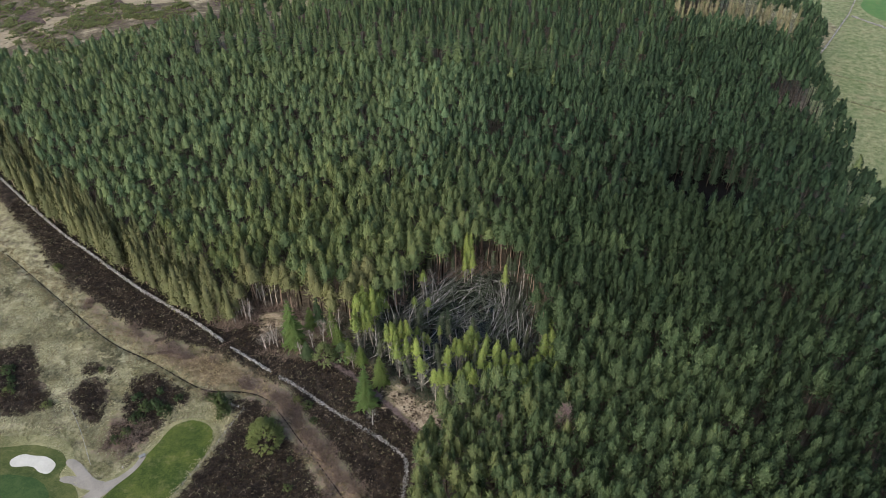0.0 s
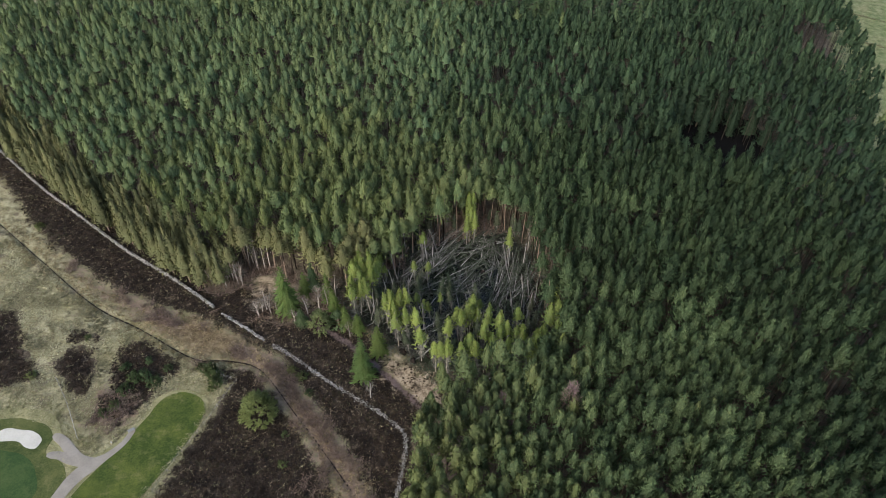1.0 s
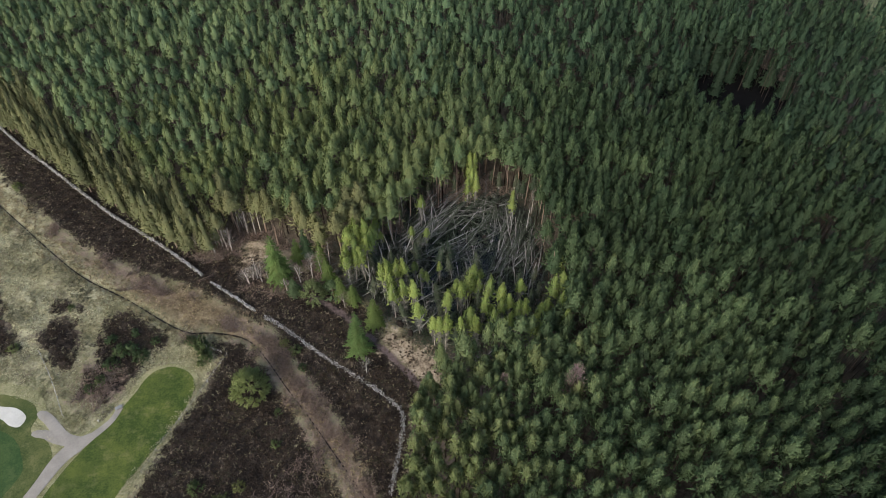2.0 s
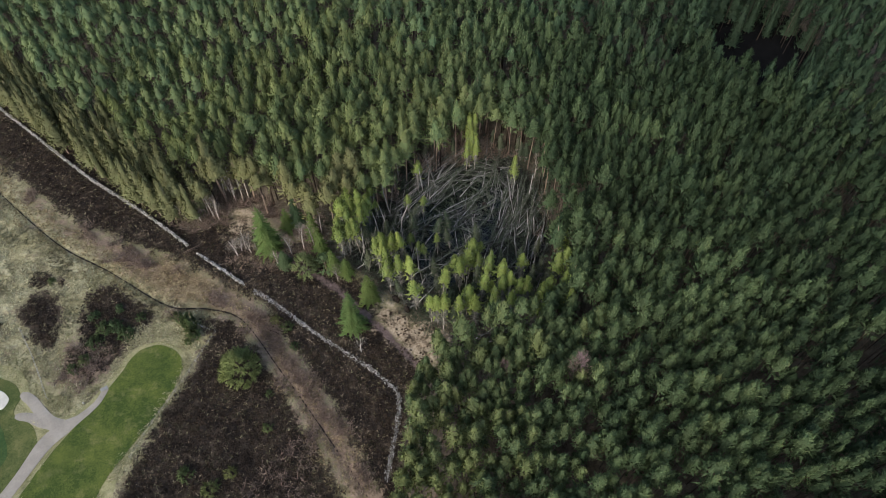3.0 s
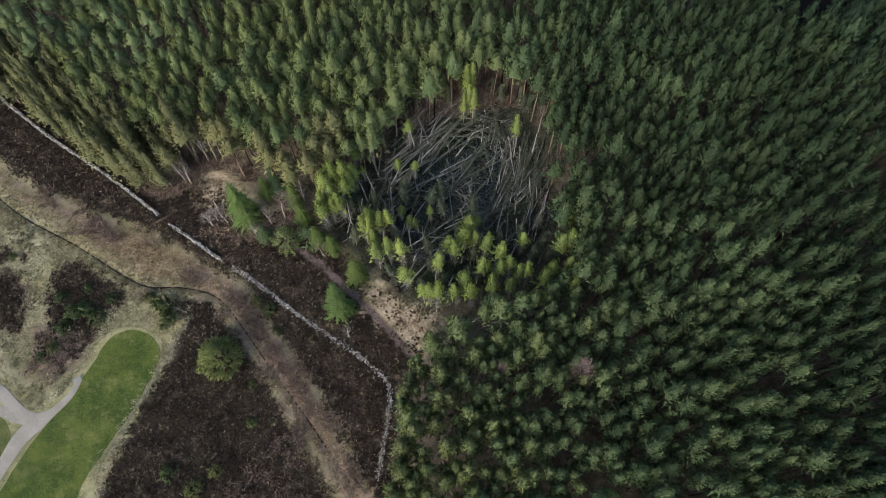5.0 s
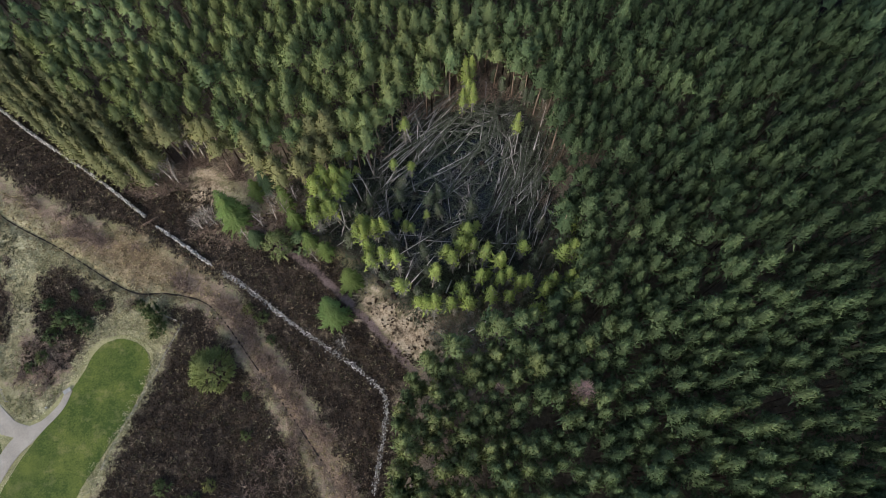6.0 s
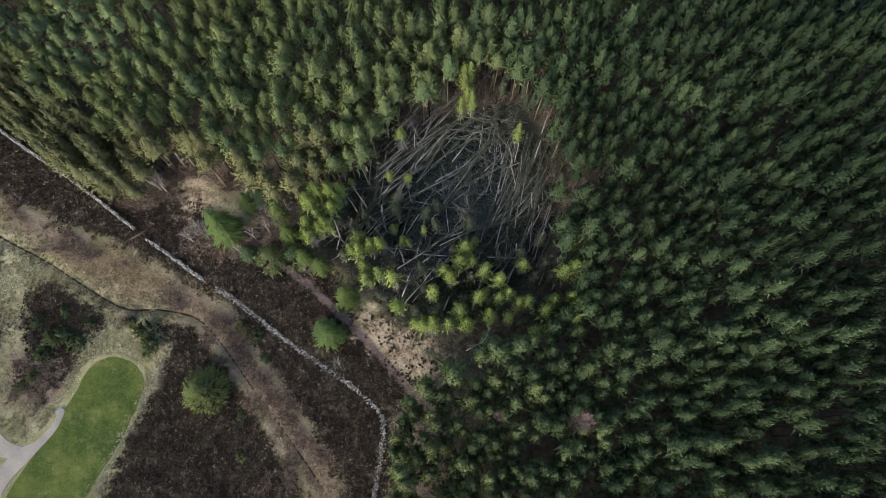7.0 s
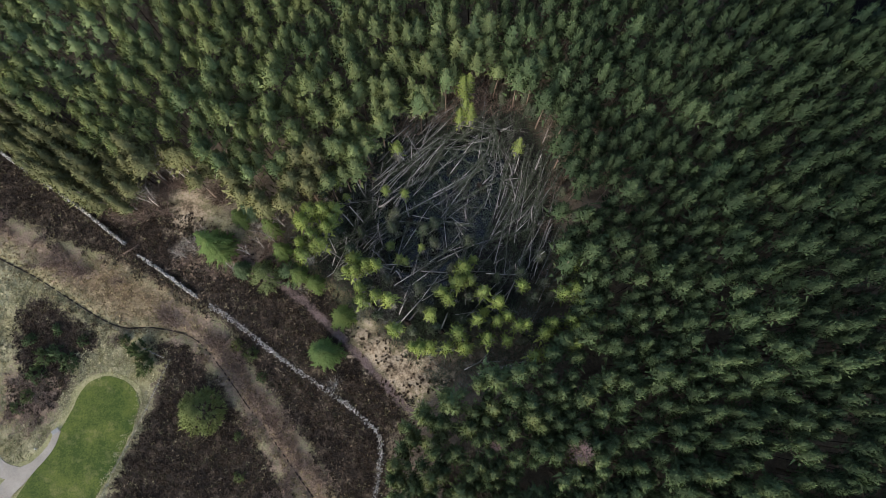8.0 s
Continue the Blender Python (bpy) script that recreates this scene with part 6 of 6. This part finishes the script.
BUSHES = [(-47.4, 93.2, 2.0, 2.4, 4), (-48.3, 95.8, 1.8, 3.4, 3), (-51.2, 97.4, 1.2, 1.3, 3), (-60.2, 93.6, 1.7, 1.6, 2), (-62.4, 95.2, 1.8, 1.7, 1), (-64.6, 94.4, 1.9, 1.8, 3), (-65.6, 91.6, 1.7, 1.6, 2), (-66.6, 88.0, 1.5, 1.5, 4), (-68.0, 86.2, 1.3, 1.3, 3), (-62.8, 99.2, 1.2, 1.0, 1), (-58.2, 97.2, 1.1, 1.0, 2), (-67.4, 97.4, 1.4, 1.2, 1),
          (-31.8, 96.6, 1.2, 1.3, 6), (-29.6, 95.2, 1.5, 1.4, 4), (-27.6, 91.2, 1.0, 0.9, 2), (-96.4, 99.2, 1.6, 1.4, 4), (-86.4, 95.3, 1.3, 1.2, 5), (-99.6, 105.2, 1.7, 1.4, 2), (-97.4, 102.2, 1.3, 1.2, 1), (-103.6, 141, 1.4, 1.2, 5), (-38.4, 64.6, 1.8, 1.5, 5), (-43.2, 67.0, 1.6, 1.4, 3), (-35.6, 67.4, 1.3, 1.1, 6), (-30.4, 75.2, 1.1, 0.9, 4), (-78.4, 105.4, 1.0, 0.9, 4), (-31.0, 81.6, 0.9, 0.8, 3)]
for x, y, r, h, k in BUSHES:
    bush(x, y, r, h, k, "dense dark green gorse bush on the heath", "gorse bushes")
gf = np.random.default_rng(15)
fx, fy = gf.uniform(-290, -85, 7500), gf.uniform(250, 372, 7500)
GORSE_WEST = [(-240, 372), (-180, 372), (-188, 341), (-177, 325), (-188, 319), (-183.5, 300), (-181.8, 290), (-195, 303), (-230, 310)]
GORSE_EAST = [(-169, 341), (-155, 335.4), (-120, 337), (-116, 319), (-137.7, 316.4), (-150, 318), (-151.6, 308), (-172.3, 303), (-176.8, 311), (-167.6, 322)]
cover = np.maximum(zone(fx, fy, GORSE_WEST), zone(fx, fy, GORSE_EAST))
clumps = vnoise(fx, fy, 13, 51) * 0.5 + vnoise(fx, fy, 5, 52) * 0.5 + gf.normal(0, 0.06, 7500)
ok = (zone(fx, fy, FAR_MOOR) > 2) & (clumps + np.clip(cover * 0.03, -0.12, 0.13) > 0.5) & (zone(fx, fy, FOREST) < -8)
fx, fy = fx[ok], fy[ok]
soup, heads = Soup(), []
for x, y in zip(fx, fy):
    n = 8
    d = unit(gf.normal(0, 1, (n, 3)) + [0, 0, 0.4]) * [1.25, 1.25, 0.45]
    d[:, 2] = np.abs(d[:, 2])
    r = gf.uniform(0.5, 1.6)
    p = d * r + [x, y, 0]
    plumes(soup, p - d * r * 0.45, p + d * 0.35 + [0, 0, 0.3], np.full(n, r * 0.65), gf)
    heads.append(np.full(n * 5, gf.uniform(0.7, 1.0)))
v, t, _ = soup.arrays()
tagged(new("far_gorse", raw_mesh("far_gorse", v, t, [GORSE], tint=np.concatenate(heads))), "olive green gorse scattered over the far moor", "bushes", kind="stuff")
for name, pts in (("bare_hollow", [(-186.7, 319.2), (-176.3, 319.7), (-175.2, 315.8), (-177.2, 309.5), (-174.7, 299.0), (-177.3, 300.2), (-185.4, 306.8), (-182.6, 312.2)]), ("bare_edge", [(-203.0, 305.9), (-194.1, 303.3), (-186.6, 296.9), (-184.5, 288.3), (-190.1, 284.7), (-195.3, 288.3)]), ("bare_slope", [(-190, 352), (-187, 341.5), (-182.4, 337), (-174.6, 331.4), (-169.2, 337.5), (-168.8, 346), (-172, 356)]), ("bare_bank", [(-160, 352), (-157, 341), (-149, 336.5), (-132, 339.5), (-122, 343), (-126, 356), (-146, 357)])):
    patch(name, pts, 0.12, grit(name + "_soil", (0.20, 0.165, 0.105), (0.36, 0.30, 0.20), 1.0), "pale bare ground on the far moor", "ground", 1.0, 0.3)


# ------------------------------------------------------------ fences and small golf things
def fence(line, gap, height, label, rails=2):
    pts = smooth(line, steps=10)
    ob = thing("fence", label, "fence", kind="structure")
    run, last = 0.0, None
    g = np.random.default_rng(len(line) + int(abs(line[0][0])))
    heads = []
    for a, b in zip(pts[:-1], pts[1:]):
        d = math.hypot(b[0] - a[0], b[1] - a[1])
        while run <= d:
            t = run / d
            heads.append((a[0] + (b[0] - a[0]) * t, a[1] + (b[1] - a[1]) * t))
            run += gap
        run -= d
    for x, y in heads:
        s = Soup()
        lean = g.normal(0, 0.05, 2)
        s.pole((x, y, -0.3), (x + lean[0], y + lean[1], height), 0.06, 0.055, 6)
        part("post", s, POST_WOOD, ob)
    for r in range(rails):
        s = Soup()
        z = height * (0.9 - 0.42 * r)
        for a, b in zip(heads[:-1], heads[1:]):
            s.pole((a[0], a[1], z), (b[0], b[1], z), 0.025, 0.025, 3)
        part("wire", s, DEAD_WOOD, ob)


fence([(-47.6, 96.0), (-45, 94.8), (-43.1, 94.1)], 1.8, 1.1, "old post and wire fence in heather", 2)
fence([(-43.1, 94.1), (-44.6, 90.6), (-46.0, 87.1), (-48.4, 81.4), (-50.9, 76.2), (-54, 68)], 2.2, 1.1, "grey post and wire fence along the golf tee", 2)
fence([(-80.6, 94.4), (-77.4, 90.2), (-74.6, 86.2), (-70.4, 79.6)], 2.4, 1.1, "old wire fence crossing the moor grass", 2)
for name, line, label in (("field_wall", [(229.2, 381.3), (206.5, 347.8), (192.2, 324.4), (179.0, 305.9), (168.2, 290.7), (159.0, 278.3)], "grey drystone field wall beside the wood"), ("field_wall", [(191.7, 320.8), (195.2, 315.3), (200.5, 305.9), (209.4, 288.3)], "low grey drystone wall between two pastures")):
    v, t = stones(line, 0.45, 0.8, 14, gw, 0.06, 1.2)
    ob = thing(name, label, "wall", kind="structure")
    tagged(part("stones", raw_mesh("stones", v, t, [STONE]), STONE, ob), kind="stuff")
for pts in ([(150, 262), (158, 257.5), (172, 246), (200, 232)], [(146, 240), (152, 236), (163, 227.4), (190, 215)]):
    x = np.interp(np.linspace(0, 1, 160), np.linspace(0, 1, 4), [p[0] for p in pts]) + gf.normal(0, 0.35, 160)
    y = np.interp(np.linspace(0, 1, 160), np.linspace(0, 1, 4), [p[1] for p in pts]) + gf.normal(0, 0.35, 160)
    tussocks("rush_line", x, y, 6, 0.55, 0.22, 0.8, STRAW, "line of rough grass across the pasture", "grass", gf, gf.uniform(0, 0.3, 160))


def slab_sign(x, y):
    ob = thing("tee_bench", "grey stone bench slab at the end of the golf path", "bench", at=(x, y, 0.1))
    for name, size, z in (("seat", (1.3, 0.7, 0.08), 0.36), ("support", (0.9, 0.4, 0.34), 0.16)):
        bm = bmesh.new()
        bmesh.ops.create_cube(bm, size=1, matrix=pose(0, 0, z, 0, 0, 35) @ Matrix.Diagonal((*size, 1)))
        bmesh.ops.bevel(bm, geom=bm.edges[:], offset=0.03, segments=2, affect="EDGES")
        me = bpy.data.meshes.new(name)
        bm.to_mesh(me)
        bm.free()
        me.materials.append(SLAB)
        part(name, me, SLAB, ob)


slab_sign(-61.2, 82.4)


def marker(x, y):
    ob = thing("tee_marker", "small white marker post on the mown grass", "post", at=(x, y, 0.05))
    s = Soup()
    s.pole((0, 0, 0), (0, 0, 0.5), 0.06, 0.06, 8)
    part("post", s, POST_WOOD, ob)
    s = Soup()
    s.pole((0, 0, 0.5), (0, 0, 0.75), 0.16, 0.14, 8)
    part("cap", s, SAND, ob, "white cap")


marker(-64.1, 79.6)


def rail(x, y):
    ob = thing("wooden_rail", "dark old timber rail across the gap in the wall", "rail", at=(x, y, 0))
    for name, a, c, r in (("post", (-1.3, -0.9, -0.2), (-1.3, -0.9, 1.0), 0.09), ("post", (1.3, 0.9, -0.2), (1.3, 0.9, 1.0), 0.09), ("bar", (-1.5, -1.0, 0.85), (1.5, 1.0, 0.8), 0.08), ("bar", (-1.5, -1.0, 0.4), (1.5, 1.0, 0.45), 0.07)):
        s = Soup()
        s.pole(a, c, r, r * 0.9, 7)
        part(name, s, PINE_BARK, ob)


rail(-51.4, 113.0)
